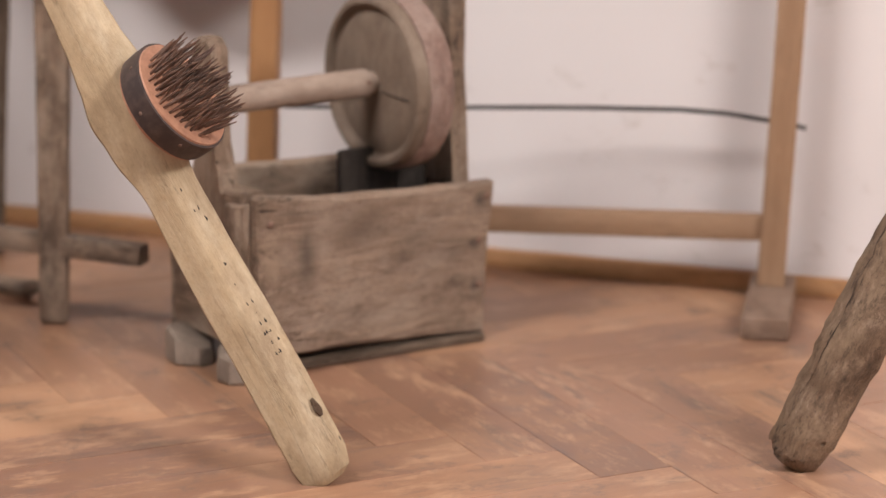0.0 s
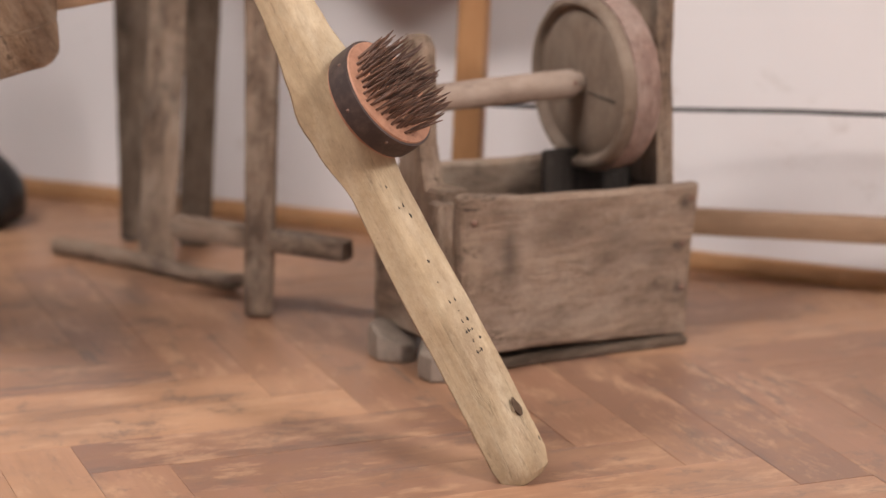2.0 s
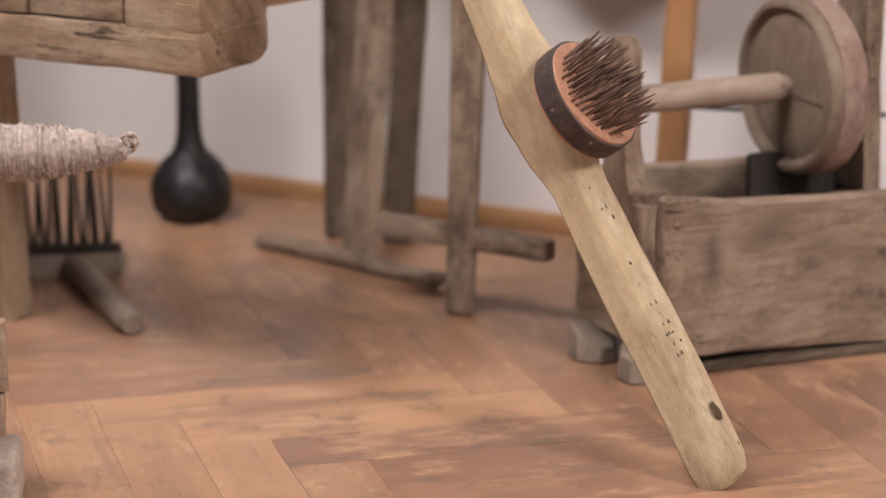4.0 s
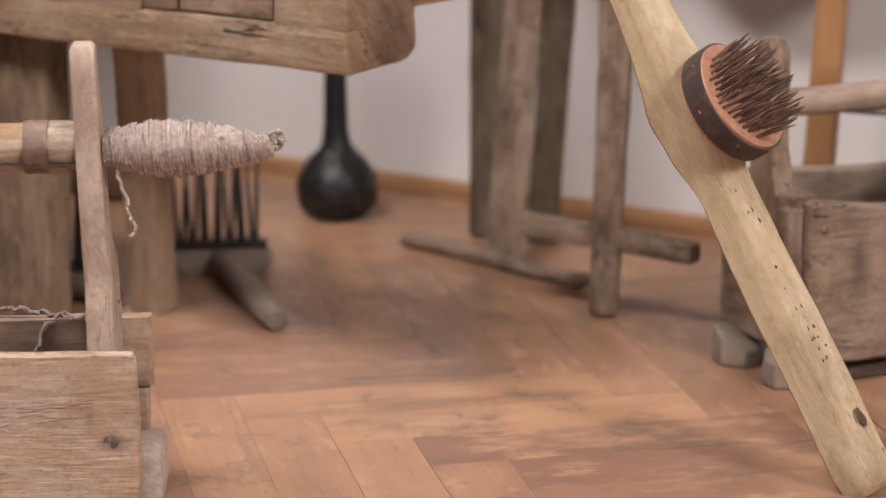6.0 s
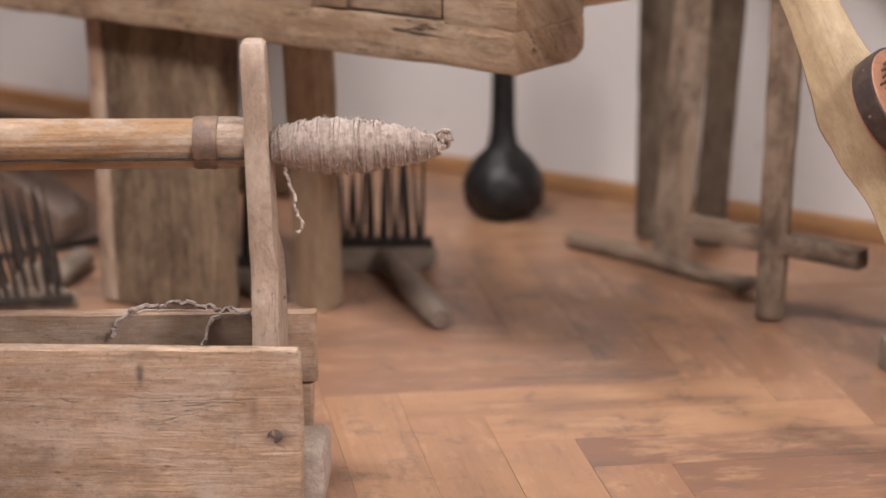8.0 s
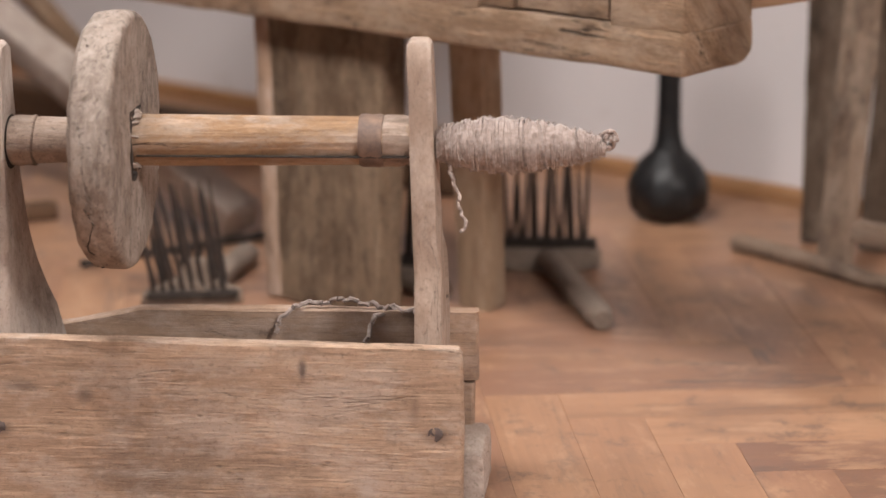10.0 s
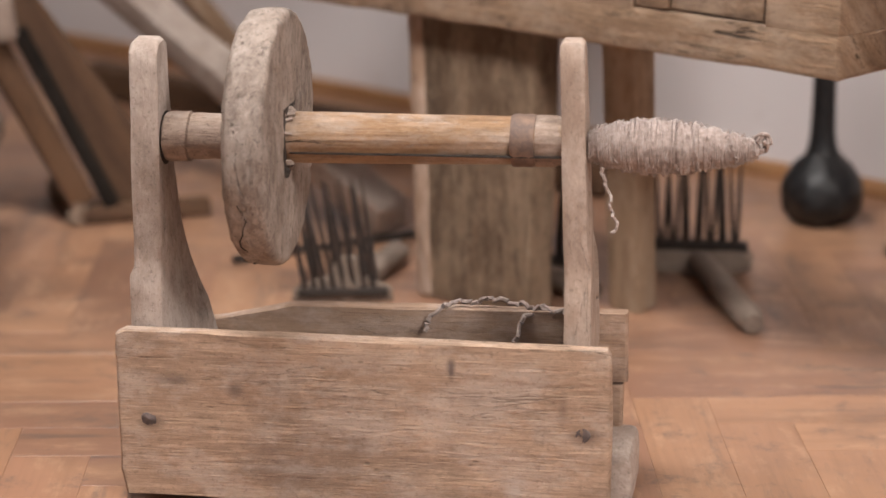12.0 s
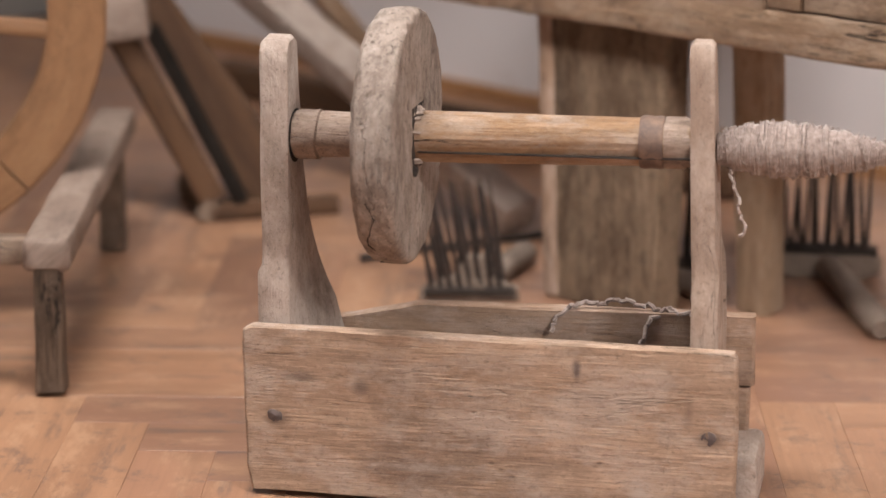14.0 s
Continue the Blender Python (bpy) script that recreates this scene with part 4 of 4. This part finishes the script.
# ---------- the planed rack at the wall ----------
def rack():
    r = thing("pine_rack", pose(0.4747, 3.6085, 0, 0, 0, -7.5), "planed pine display rack with block feet, standing by the wall", "rack")
    left = -0.742
    part("post", timber((0, 0, 0.03), (0.050, 0, 1.2), 0.040, 0.04, side=(1, 0, 0), r=0.003, amp=0.0005, seed=1), FADED, r)
    part("post", timber((left - 0.012, 0, 0.03), (left + 0.04, 0, 1.2), 0.041, 0.04, side=(1, 0, 0), r=0.003, amp=0.0005, seed=2), PINE, r)
    part("rail", timber((left + 0.012, 0, 0.1145), (-0.015, 0, 0.1135), 0.02, 0.038, side=(0, 1, 0), r=0.003, amp=0.0005, seed=3), FADED, r)
    for x in (0.0, left - 0.012):
        part("foot", timber((x - 0.006, -0.195, 0.0155), (x + 0.004, 0.05, 0.0155), 0.066, 0.030, side=(1, 0, 0), r=0.003, amp=0.0008, seed=4), FOOTW, r, "brown block foot")
    wire = [(left + 0.03, 0.0, 0.2735), (-0.55, 0.012, 0.272), (-0.42, 0.02, 0.2745), (-0.27, 0.025, 0.277), (-0.14, 0.022, 0.278), (-0.07, 0.015, 0.2755), (-0.01, 0.0, 0.270), (0.03, -0.01, 0.2655), (0.043, -0.012, 0.262)]
    part("wire", tube(wire, 0.0034, 8, amp=0.0006), CABLE, r, "black wire run through the posts")


rack()


# ---------- stand, boards and rod by the wall ----------
def stand():
    s = thing("wooden_stand", pose(-0.549, 3.508, 0), "grey wooden upright with a crossbar let through it", "stand")
    part("upright", timber((0, 0, 0.003), deeper((-0.5365, 3.515, 0.455), 0.0) - Vector((-0.549, 3.508, 0)), 0.038, 0.036, 0.048, 0.036, side=(1, 0, 0), r=0.005, amp=0.0015, seed=1), BOARD, s)
    part("upper_upright", timber((0.0126, 0.007, 0.45), (0.025, 0.02, 0.95), 0.048, 0.036, 0.048, 0.036, side=(1, 0, 0), r=0.005, amp=0.0015, seed=1), BOARD, s)
    part("crossbar", timber((-0.129, 0.058, 0.1165), (0.136, -0.050, 0.111), 0.03, 0.03, side=(0, 0, 1), r=0.004, amp=0.0015, seed=2), BOARD, s)


stand()


def leaning_board(name, label, foot, top, w, d, material, seed, category="board"):
    foot, top = Vector(foot), Vector(top)
    b = thing(name, Matrix.Translation(foot), label, category, "boards leaning at the wall")
    part("board", timber((0, 0, 0.004), top - foot, w, d, w * 1.08, d, side=(0.97, 0.2, 0), r=0.005, amp=0.002, seed=seed), material, b)


leaning_board("leaning_board", "grey weathered board with dark blotches leaning upright", (-0.748, 3.7715, 0), deeper((-0.683, 3.78, 0.88), 0.03), 0.054, 0.04, BOARD, 3)
leaning_board("leaning_board", "dark grey board leaning against the wall", (-0.800, 3.925, 0), deeper((-0.797, 3.93, 0.88), 0.03), 0.066, 0.03, GREY, 5)
leaning_board("leaning_board", "dark brown board leaning behind the others", (-0.712, 3.905, 0), deeper((-0.660, 3.91, 0.88), 0.03), 0.050, 0.03, GREY, 7)
rod = thing("bent_stick", pose(-0.759, 3.742, 0), "grey bent wooden stick lying on the parquet", "stick")
part("stick", tube([(-0.162, 0.093, 0.014), (-0.155, 0.09, 0.014), (-0.08, 0.05, 0.015), (0.0, 0.0, 0.013), (0.08, -0.055, 0.012), (0.150, -0.098, 0.013), (0.163, -0.088, 0.016)],
                   [0.010, 0.0145, 0.0135, 0.0135, 0.013, 0.0135, 0.010], 12, 3, 0.0015), OLD, rod)

flask = thing("black_flask", pose(-1.074, 4.003, 0), "black long-necked bulbous flask standing by the wall", "flask")
belly = lathe([(0.0, 0.022), (0.002, 0.034), (0.010, 0.048), (0.024, 0.0600), (0.040, 0.0655), (0.054, 0.0665), (0.070, 0.0640), (0.086, 0.0560), (0.100, 0.0445), (0.111, 0.0335), (0.120, 0.0265), (0.126, 0.018)], 40, "Z", 2)
for v in belly.verts:
    q = math.atan2(v.co.y, v.co.x)
    low = math.exp(-((v.co.z - 0.030) / 0.022) ** 2)
    k = 1 + 0.095 * low * max(0.0, math.sin(7 * q + 0.8)) ** 2 + 0.02 * math.sin(3 * q)
    v.co.x, v.co.y = v.co.x * k, v.co.y * k
part("body", crust(wobble(belly, 0.0026, 40, 3), 0.0036, 5), BLACK, flask)
part("neck", wobble(lathe([(0.112, 0.0300), (0.122, 0.0262), (0.135, 0.0228), (0.155, 0.0206), (0.19, 0.0192), (0.26, 0.0185), (0.36, 0.0185), (0.43, 0.019), (0.435, 0.012)], 28, "Z", 2), 0.001, 24, 3), BLACK, flask, "long straight black neck")


# ---------- heavy bench ----------
def bench():
    b = thing("heavy_bench", pose(-0.8084, 3.0558, 0, 0, 0, -20.0), "heavy old wooden bench with a thick beam and plank leg", "bench")
    z0, z1 = 0.4175, 0.60
    # the beam is cut from above: sill, left block, right block, and the tenon let into the slot
    bmx = timber((-1.15, 0.084, z0 + 0.0285), (0.006, 0.084, z0 + 0.0285), 0.168, 0.057, side=(0, 1, 0), r=0.006, amp=0.0022, seed=3, steps=70)
    bm2 = timber((-1.15, 0.084, z0 + 0.116), (-0.322, 0.084, z0 + 0.116), 0.167, 0.124, side=(0, 1, 0), r=0.003, amp=0.0014, seed=3, steps=50)
    bm3 = timber((-0.108, 0.084, z0 + 0.116), (0.005, 0.084, z0 + 0.116), 0.167, 0.124, side=(0, 1, 0), r=0.003, amp=0.0014, seed=3)
    for bm in (bmx, bm3):
        for v in bm.verts:
            far = min(1.0, max(0.0, (v.co.y - 0.12) / 0.048))
            if v.co.x > -0.06:
                v.co.x -= 0.010 * far * far
                if v.co.z < z0 + 0.02:
                    v.co.z += 0.014 * far * far
    part("beam", join(bmx, bm2, bm3), BEAM, b, "thick worn beam with rounded end")
    part("tenon", timber((-0.262, 0.079, z0 + 0.117), (-0.114, 0.079, z0 + 0.117), 0.146, 0.114, side=(0, 1, 0), r=0.002, amp=0.001, seed=6), BEAM, b, "block let into a slot of the beam")
    part("tenon", timber((-0.320, 0.076, z0 + 0.117), (-0.266, 0.076, z0 + 0.117), 0.148, 0.116, side=(0, 1, 0), r=0.002, amp=0.001, seed=7), BEAM, b)
    part("rear_rail", timber((-0.250, 0.180, 0.432), (0.390, 0.180, 0.585), 0.03, 0.016, side=(0, 1, 0), r=0.003, amp=0.001, seed=15), FADED, b, "thin pale rail slanting up behind the beam")
    part("plank_leg", timber((-0.634, 0.055, 0.002), (-0.643, 0.060, z0 + 0.002), 0.215, 0.05, 0.248, 0.05, side=(1, 0, 0), r=0.004, amp=0.0018, seed=8), PLANK, b, "broad plank leg")
    part("sapwood_edge", timber((-0.729, 0.0535, 0.002), (-0.7525, 0.0585, z0 + 0.001), 0.030, 0.052, side=(1, 0, 0), r=0.004, amp=0.0015, seed=18), BOX, b, "paler sapwood edge of the plank leg")
    part("rear_leg", timber((-0.468, 0.190, 0.002), (-0.434, 0.128, z0 + 0.002), 0.052, 0.045, 0.060, 0.045, side=(1, 0, 0), r=0.004, amp=0.0015, seed=9), TAN, b, "pale tan rear leg")
    # Unseen plank above the view, added to shade the wall behind the bench.
    part("unseen_shade_plank", timber((-1.45, 0.435, z1 + 0.018), (-0.98, 0.435, z1 + 0.018), 0.56, 0.035, side=(0, 1, 0), r=0.005, amp=0.002, seed=11), BEAM, b, "unseen broad plank added to shade the wall behind")


bench()


# ---------- wool combs ----------
def comb(x, y, rz, bar, handle, rows, count, tine, tilt, fan, seed, label, thick=0.036):
    c = thing("wool_comb", pose(x, y, 0, 0, 0, rz), label, "wool comb", "wool combs")
    hx, hy = handle
    h = bar / 2
    skew = 0.25 * hx / max(0.05, abs(hy))
    sign = -1 if hy < 0 else 1
    head = slab([(-h + 0.004, -0.022 * sign), (h - 0.004, -0.022 * sign), (h + 0.006, -0.006 * sign), (h + 0.004, 0.012 * sign), (h * 0.72, 0.022 * sign), (0.34 * h + skew * 0.03, 0.032 * sign),
                 (0.20 * h + skew * 0.08, 0.062 * sign), (-0.20 * h + skew * 0.08, 0.062 * sign), (-0.34 * h + skew * 0.03, 0.032 * sign), (-h * 0.72, 0.022 * sign), (-h - 0.004, 0.012 * sign), (-h - 0.006, -0.006 * sign)],
                -0.5 * thick, 0.5 * thick, seed, min(0.008, 0.3 * thick), 0.0018, 0.012)
    bmesh.ops.rotate(head, verts=head.verts, cent=(0, 0, 0), matrix=Matrix.Rotation(radians(90), 3, "X"))
    for v in head.verts:
        v.co = Vector((v.co.x, v.co.z, -v.co.y + 0.5 * thick + 0.001))
    bmesh.ops.recalc_face_normals(head, faces=head.faces)
    part("head", turn_grain(head), CHOP, c, "worn wooden head widening into the handle")
    part("handle", tube([(0, -0.01, 0.018), (hx * 0.25, hy * 0.25, 0.018), (hx * 0.6, hy * 0.6, 0.016), (hx * 0.92, hy * 0.92, 0.017), (hx, hy, 0.016)], [0.019, 0.019, 0.0195, 0.0205, 0.014], 14, seed, 0.0015), CHOP, c, "rounded wooden handle")
    part("collar", timber((-bar / 2 + 0.002, 0, thick + 0.004), (bar / 2 - 0.002, 0, thick + 0.004), 0.036, 0.012, side=(0, 1, 0), r=0.003, amp=0.001, seed=seed), DARKW, c, "blackened strip at the roots of the tines")
    rn = random.Random(seed)
    for r in range(rows):
        for k in range(count):
            px = -bar / 2 + 0.010 + (bar - 0.02) * (k + 0.3 * (r % 2)) / count + 0.004
            py = (r - (rows - 1) / 2) * 0.016
            ln = tine * rn.uniform(0.93, 1.03)
            tx, ty = tilt + fan * (k / count - 0.5) + rn.uniform(-0.01, 0.01), 0.02 * r
            part("tine", tube([(px, py, thick), (px + tx * 0.5, py + ty * 0.5, thick + ln * 0.5), (px + tx, py + ty, thick + ln)], [0.0042, 0.0036, 0.0012], 8), TINE, c)


comb(-1.160, 3.632, 16, 0.150, (0.088, -0.345), 2, 7, 0.15, 0.0, 0.0, 4, "wool comb with long iron tines and worn wooden handle")
comb(-1.345, 3.455, 24, 0.120, (0.07, -0.10), 2, 6, 0.16, 0.0, 0.0, 6, "wool comb with dark iron tines standing behind the plank leg")
comb(-1.583, 3.262, 28, 0.135, (0.10, 0.22), 2, 8, 0.17, -0.030, 0.012, 8, "wool comb with dark curved tines standing behind the winder", 0.012)


# ---------- spinning wheel frame, dark trestle and timbers further back ----------
def spinning_wheel():
    w = thing("spinning_wheel", pose(-1.866, 2.616, 0, 0, 0, 117.5), "old spinning wheel with a broad wooden rim on a low frame", "spinning wheel")
    # x runs away along the frame's rail
    part("rail", timber((-0.012, 0, 0.186), (0.85, 0, 0.186), 0.060, 0.044, side=(0, 1, 0), r=0.008, amp=0.0015, seed=1), RAILW, w)
    part("leg", timber((0.0, 0.0, 0.003), (0.008, 0.0, 0.170), 0.040, 0.040, 0.036, 0.034, side=(1, 0, 0), r=0.005, amp=0.002, seed=2), GREY, w)
    part("leg", timber((0.75, 0.0, 0.003), (0.74, 0.0, 0.170), 0.040, 0.040, side=(1, 0, 0), r=0.005, amp=0.002, seed=3), GREY, w)
    part("cross_rail", timber((0.03, 0.022, 0.184), (0.03, 0.60, 0.19), 0.03, 0.036, side=(1, 0, 0), r=0.005, amp=0.0015, seed=4), OLD, w)
    part("rail", timber((-0.012, 0.62, 0.186), (0.85, 0.62, 0.186), 0.060, 0.044, side=(0, 1, 0), r=0.008, amp=0.0015, seed=5), RAILW, w)
    part("leg", timber((0.0, 0.62, 0.003), (0.012, 0.62, 0.170), 0.036, 0.036, side=(1, 0, 0), r=0.005, amp=0.002, seed=6), GREY, w)
    part("leg", timber((0.75, 0.62, 0.003), (0.74, 0.62, 0.170), 0.040, 0.040, side=(1, 0, 0), r=0.005, amp=0.002, seed=7), GREY, w)
    # the wheel faces the room's middle
    to_local = w.matrix_world.inverted()
    hub = Vector((-2.283, 2.770, 0.445))
    m = to_local @ Matrix.Translation(hub) @ Matrix.Rotation(radians(35.3), 4, "Z")
    R, r_in = 0.345, 0.264
    rim = None
    for k in range(6):
        q0, q1 = math.radians(60 * k - 48), math.radians(60 * k + 60 - 48.6)
        rings = []
        for i in range(13):
            q = q0 + (q1 - q0) * i / 12
            rings.append([(rr * math.cos(q), yy, rr * math.sin(q)) for rr, yy in ((r_in, -0.015), (R - 0.004, -0.016), (R, -0.012), (R, 0.012), (R - 0.004, 0.016), (r_in, 0.015))])
        seg = part("rim_segment", wobble(loft(rings, seed=k + 2), 0.001, 15, k), RIM, w, "broad curved segment of the wheel rim")
        seg.matrix_local = m
    for k in range(6):
        q = math.radians(60 * k - 7)
        sp = part("spoke", timber((0.03 * math.cos(q), 0, 0.03 * math.sin(q)), ((r_in + 0.01) * math.cos(q), 0, (r_in + 0.01) * math.sin(q)), 0.024, 0.024, side=(0, 1, 0), seed=k), RIM, w)
        sp.matrix_local = m
    hb = part("hub", wobble(lathe([(-0.05, 0.02), (-0.045, 0.036), (0.0, 0.045), (0.045, 0.036), (0.05, 0.02)], 24, "X", 2), 0.001), RIM, w)
    hb.matrix_local = m @ Matrix.Rotation(radians(90), 4, "Z")
    for yy in (-0.06, 0.06):
        pst = part("wheel_post", timber((0, yy, -0.245), (0, yy, 0.04), 0.036, 0.03, side=(1, 0, 0), seed=3), OLD, w)
        pst.matrix_local = m


spinning_wheel()


def trestle():
    base = Vector((-2.169, 3.5218, 0))
    t = thing("brown_trestle", Matrix.Translation(base), "dark brown wooden trestle with slanting boards and a pale head block", "trestle")

    def at(p):
        return Vector(p) - base
    part("slat", timber(at((-2.172, 3.515, 0.035)), at((-2.300, 3.437, 0.330)), 0.042, 0.02, side=(0.85, 0.53, 0), r=0.003, amp=0.001, seed=2), SLAT, t, "lighter brown slat")
    # Two black strips stand in for the deep shadow on either side of the slat.
    part("edge", timber(at((-2.200, 3.53, 0.035)), at((-2.325, 3.455, 0.315)), 0.020, 0.05, side=(0.85, 0.53, 0), r=0.003, amp=0.001, seed=3), GAP_SHADE, t, "black strip standing in for the shadowed gap beside the slat")
    part("edge", timber(at((-2.142, 3.555, 0.030)), at((-2.262, 3.481, 0.320)), 0.024, 0.05, side=(0.85, 0.53, 0), r=0.003, amp=0.001, seed=3), GAP_SHADE, t, "black strip standing in for the shadowed gap beside the slat")
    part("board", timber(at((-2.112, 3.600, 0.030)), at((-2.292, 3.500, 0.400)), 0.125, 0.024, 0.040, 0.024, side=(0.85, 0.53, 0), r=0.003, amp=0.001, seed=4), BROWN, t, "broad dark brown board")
    part("head_block", timber(at((-2.345, 3.405, 0.335)), at((-2.255, 3.463, 0.345)), 0.07, 0.07, side=(0, 0, 1), r=0.008, amp=0.002, seed=5), RAILW, t, "pale worn head block")
    part("foot_rail", timber(at((-2.175, 3.515, 0.016)), at((-2.330, 3.68, 0.016)), 0.03, 0.028, side=(0, 0, 1), r=0.004, seed=6), SLAT, t)
    part("foot_rail", timber(at((-2.175, 3.515, 0.016)), at((-2.02, 3.66, 0.016)), 0.03, 0.028, side=(0, 0, 1), r=0.004, seed=7), BROWN, t)
    part("peg", tube([at((-2.182, 3.505, 0.006)), at((-2.170, 3.512, 0.035))], [0.018, 0.015], 10, 8, 0.002), OLD, t)


trestle()


def long_timber(name, label, a, b, w, d, material, seed, category="timber"):
    a, b = Vector(a), Vector(b)
    o = thing(name, Matrix.Translation(a), label, category)
    part("bar", timber((0, 0, 0), b - a, w, d, side=(0.8, 0.5, 0), r=0.006, amp=0.002, seed=seed), material, o)


long_timber("leaning_timber", "dusty pale squared timber leaning in the corner", (-1.664, 3.619, 0.035), (-2.324, 3.869, 0.349), 0.062, 0.06, DUSTY, 3)
long_timber("leaning_timber", "brown squared timber leaning behind another", (-2.024, 4.150, -0.014), (-2.387, 4.200, 0.306), 0.040, 0.04, BEAM, 4)
long_timber("dark_pole", "dark brown pole lying against the skirting", (-2.75, 4.50, 0.035), (-1.45, 4.04, 0.035), 0.06, 0.06, BROWN, 5, "pole")
long_timber("iron_rod", "dark thin rod lying on the parquet", (-1.83, 3.385, 0.008), (-1.60, 3.70, 0.008), 0.014, 0.012, DARKW, 6, "rod")
# Unseen sieve-like hoop, added only to cast a soft shadow down the wall.
sieve = thing("unseen_round_shade", ROOM @ pose(-1.66, B1, 0.675), "unseen round wooden hoop added to cast a shadow on the wall", "sieve")
hoop = []
for i in range(49):
    q = 2 * math.pi * i / 48
    hoop.append([(rr * math.cos(q), yy, rr * math.sin(q)) for rr, yy in ((0.24, -0.002), (0.252, -0.002), (0.252, -0.13), (0.24, -0.13))])
part("hoop", loft(hoop, caps=False), OLD, sieve)
disc = bmesh.new()
bmesh.ops.create_circle(disc, cap_ends=True, radius=0.241, segments=48)
bmesh.ops.rotate(disc, verts=disc.verts, cent=(0, 0, 0), matrix=Matrix.Rotation(radians(90), 3, "X"))
bmesh.ops.translate(disc, verts=disc.verts, vec=(0, -0.09, 0))
part("bottom", disc, OLD, sieve)


# ---------- crumbs of straw near the box ----------
for cx, cy, s in ((-0.161, 3.252, 0.0055), (-0.127, 3.258, 0.005), (0.028, 3.388, 0.005), (-0.140, 3.225, 0.003), (0.30, 3.30, 0.004)):
    crumb = thing("straw_crumb", pose(cx, cy, 0, 0, 0, 400 * cx), "tiny pale straw crumb on the parquet", "crumb", "crumbs on the floor")
    part("crumb", wobble(timber((-s, 0, s * 0.45), (s, 0, s * 0.45), s * 1.3, s * 0.8, r=s * 0.2, amp=0.0, seed=cx), 0.001, 200, cx), PALE, crumb)


# ---------- the parquet: staves in herringbone, each a piece of its own where the camera passes ----------
SU, SV, SN = 0.0955, 0.107, 5


def stave_mesh(length, width, gap=0.0001, bevel=0.0004):
    bm = bmesh.new()
    gl = grain_layer(bm)
    x1, y1 = length - gap, width - gap
    lo = [(gap, gap), (x1, gap), (x1, y1), (gap, y1)]
    hi = [(gap + bevel, gap + bevel), (x1 - bevel, gap + bevel), (x1 - bevel, y1 - bevel), (gap + bevel, y1 - bevel)]
    rows = [[bm.verts.new((x, y, z)) for x, y in ring] for ring, z in ((lo, -0.012), (lo, -bevel), (hi, 0.0))]
    for r in rows:
        for v in r:
            v[gl] = v.co
    for a, b in zip(rows, rows[1:]):
        for i in range(4):
            j = (i + 1) % 4
            bm.faces.new((a[i], a[j], b[j], b[i]))
    bm.faces.new(rows[-1])
    me = bpy.data.meshes.new("stave")
    bm.to_mesh(me)
    bm.free()
    me.materials.append(PARQUET)
    return me


floor_ob = tagged(new("floor"), "worn brown oak herringbone parquet floor", kind="structure")
STAVES = (stave_mesh(SU * SN, SV), stave_mesh(SV * SN, SU))
U, V = Vector((0.9074, 0.4202, 0)), Vector((0.4202, -0.9074, 0))
ORIGIN = Vector((-0.8215, 2.972, 0)) - U * SU - V * (1 - 2 * SN) * SV
rnd = random.Random(11)
ROOM_IN = ROOM.inverted()
rest_v, rest_f, rest_g = [], [], []
near = 0
BASE_V = [[v.co.copy() for v in m.vertices] for m in STAVES]
BASE_F = [tuple(p.vertices) for p in STAVES[0].polygons]
for row in range(-75, 76):
    for j in range(-9, 10):
        for upright in (False, True):
            if upright:
                # along V, from row - 2n + 1 at column row
                o = ORIGIN + U * (row * SU) + V * ((row - 2 * SN + 1 + 2 * SN * j) * SV)
                m = Matrix(((V.x, U.x, 0, o.x), (V.y, U.y, 0, o.y), (0, 0, 1, 0), (0, 0, 0, 1))) @ Matrix.Translation((0, SU, 0)) @ Matrix.Diagonal((1, -1, 1, 1))
            else:
                o = ORIGIN + U * ((row + 2 * SN * j) * SU) + V * (row * SV)
                m = Matrix(((U.x, -V.x, 0, o.x + V.x * SV), (U.y, -V.y, 0, o.y + V.y * SV), (0, 0, 1, 0), (0, 0, 0, 1)))
            c = m @ (Vector((SV * SN / 2, SU / 2, 0)) if upright else Vector((SU * SN / 2, SV / 2, 0)))
            a = ROOM_IN @ c
            if not (A0 < a.x < A1 and B0 < a.y < B1 + 0.2):
                continue
            m = m @ Matrix.Translation((0, 0, rnd.uniform(-0.0004, 0.0002))) @ Matrix.Rotation(rnd.uniform(-0.0015, 0.0015), 4, "X")
            bearing = math.degrees(math.atan2(-c.x, c.y))
            reach = math.hypot(c.x, c.y)
            if near < 300 and -12 < bearing < 39 and 2.35 < reach < 4.35:
                near += 1
                ob = new("stave", STAVES[int(upright)])
                ob.parent = floor_ob
                ob.matrix_local = m
            else:
                k = len(rest_v)
                g = Vector((rnd.uniform(0, 40), rnd.uniform(0, 40), 0))
                rest_v += [tuple(m @ v) for v in BASE_V[int(upright)]]
                rest_g += [tuple(v + g) for v in BASE_V[int(upright)]]
                rest_f += [tuple(i + k for i in f) for f in BASE_F]
me = bpy.data.meshes.new("parquet_rest")
me.from_pydata(rest_v, [], rest_f)
me.attributes.new("grain", "FLOAT_VECTOR", "POINT").data.foreach_set("vector", [c for g in rest_g for c in g])
me.materials.append(PARQUET)
rest = new("parquet_rest", me)
rest.parent = floor_ob
tagged(rest, "the parquet towards the room's edges", kind="stuff")
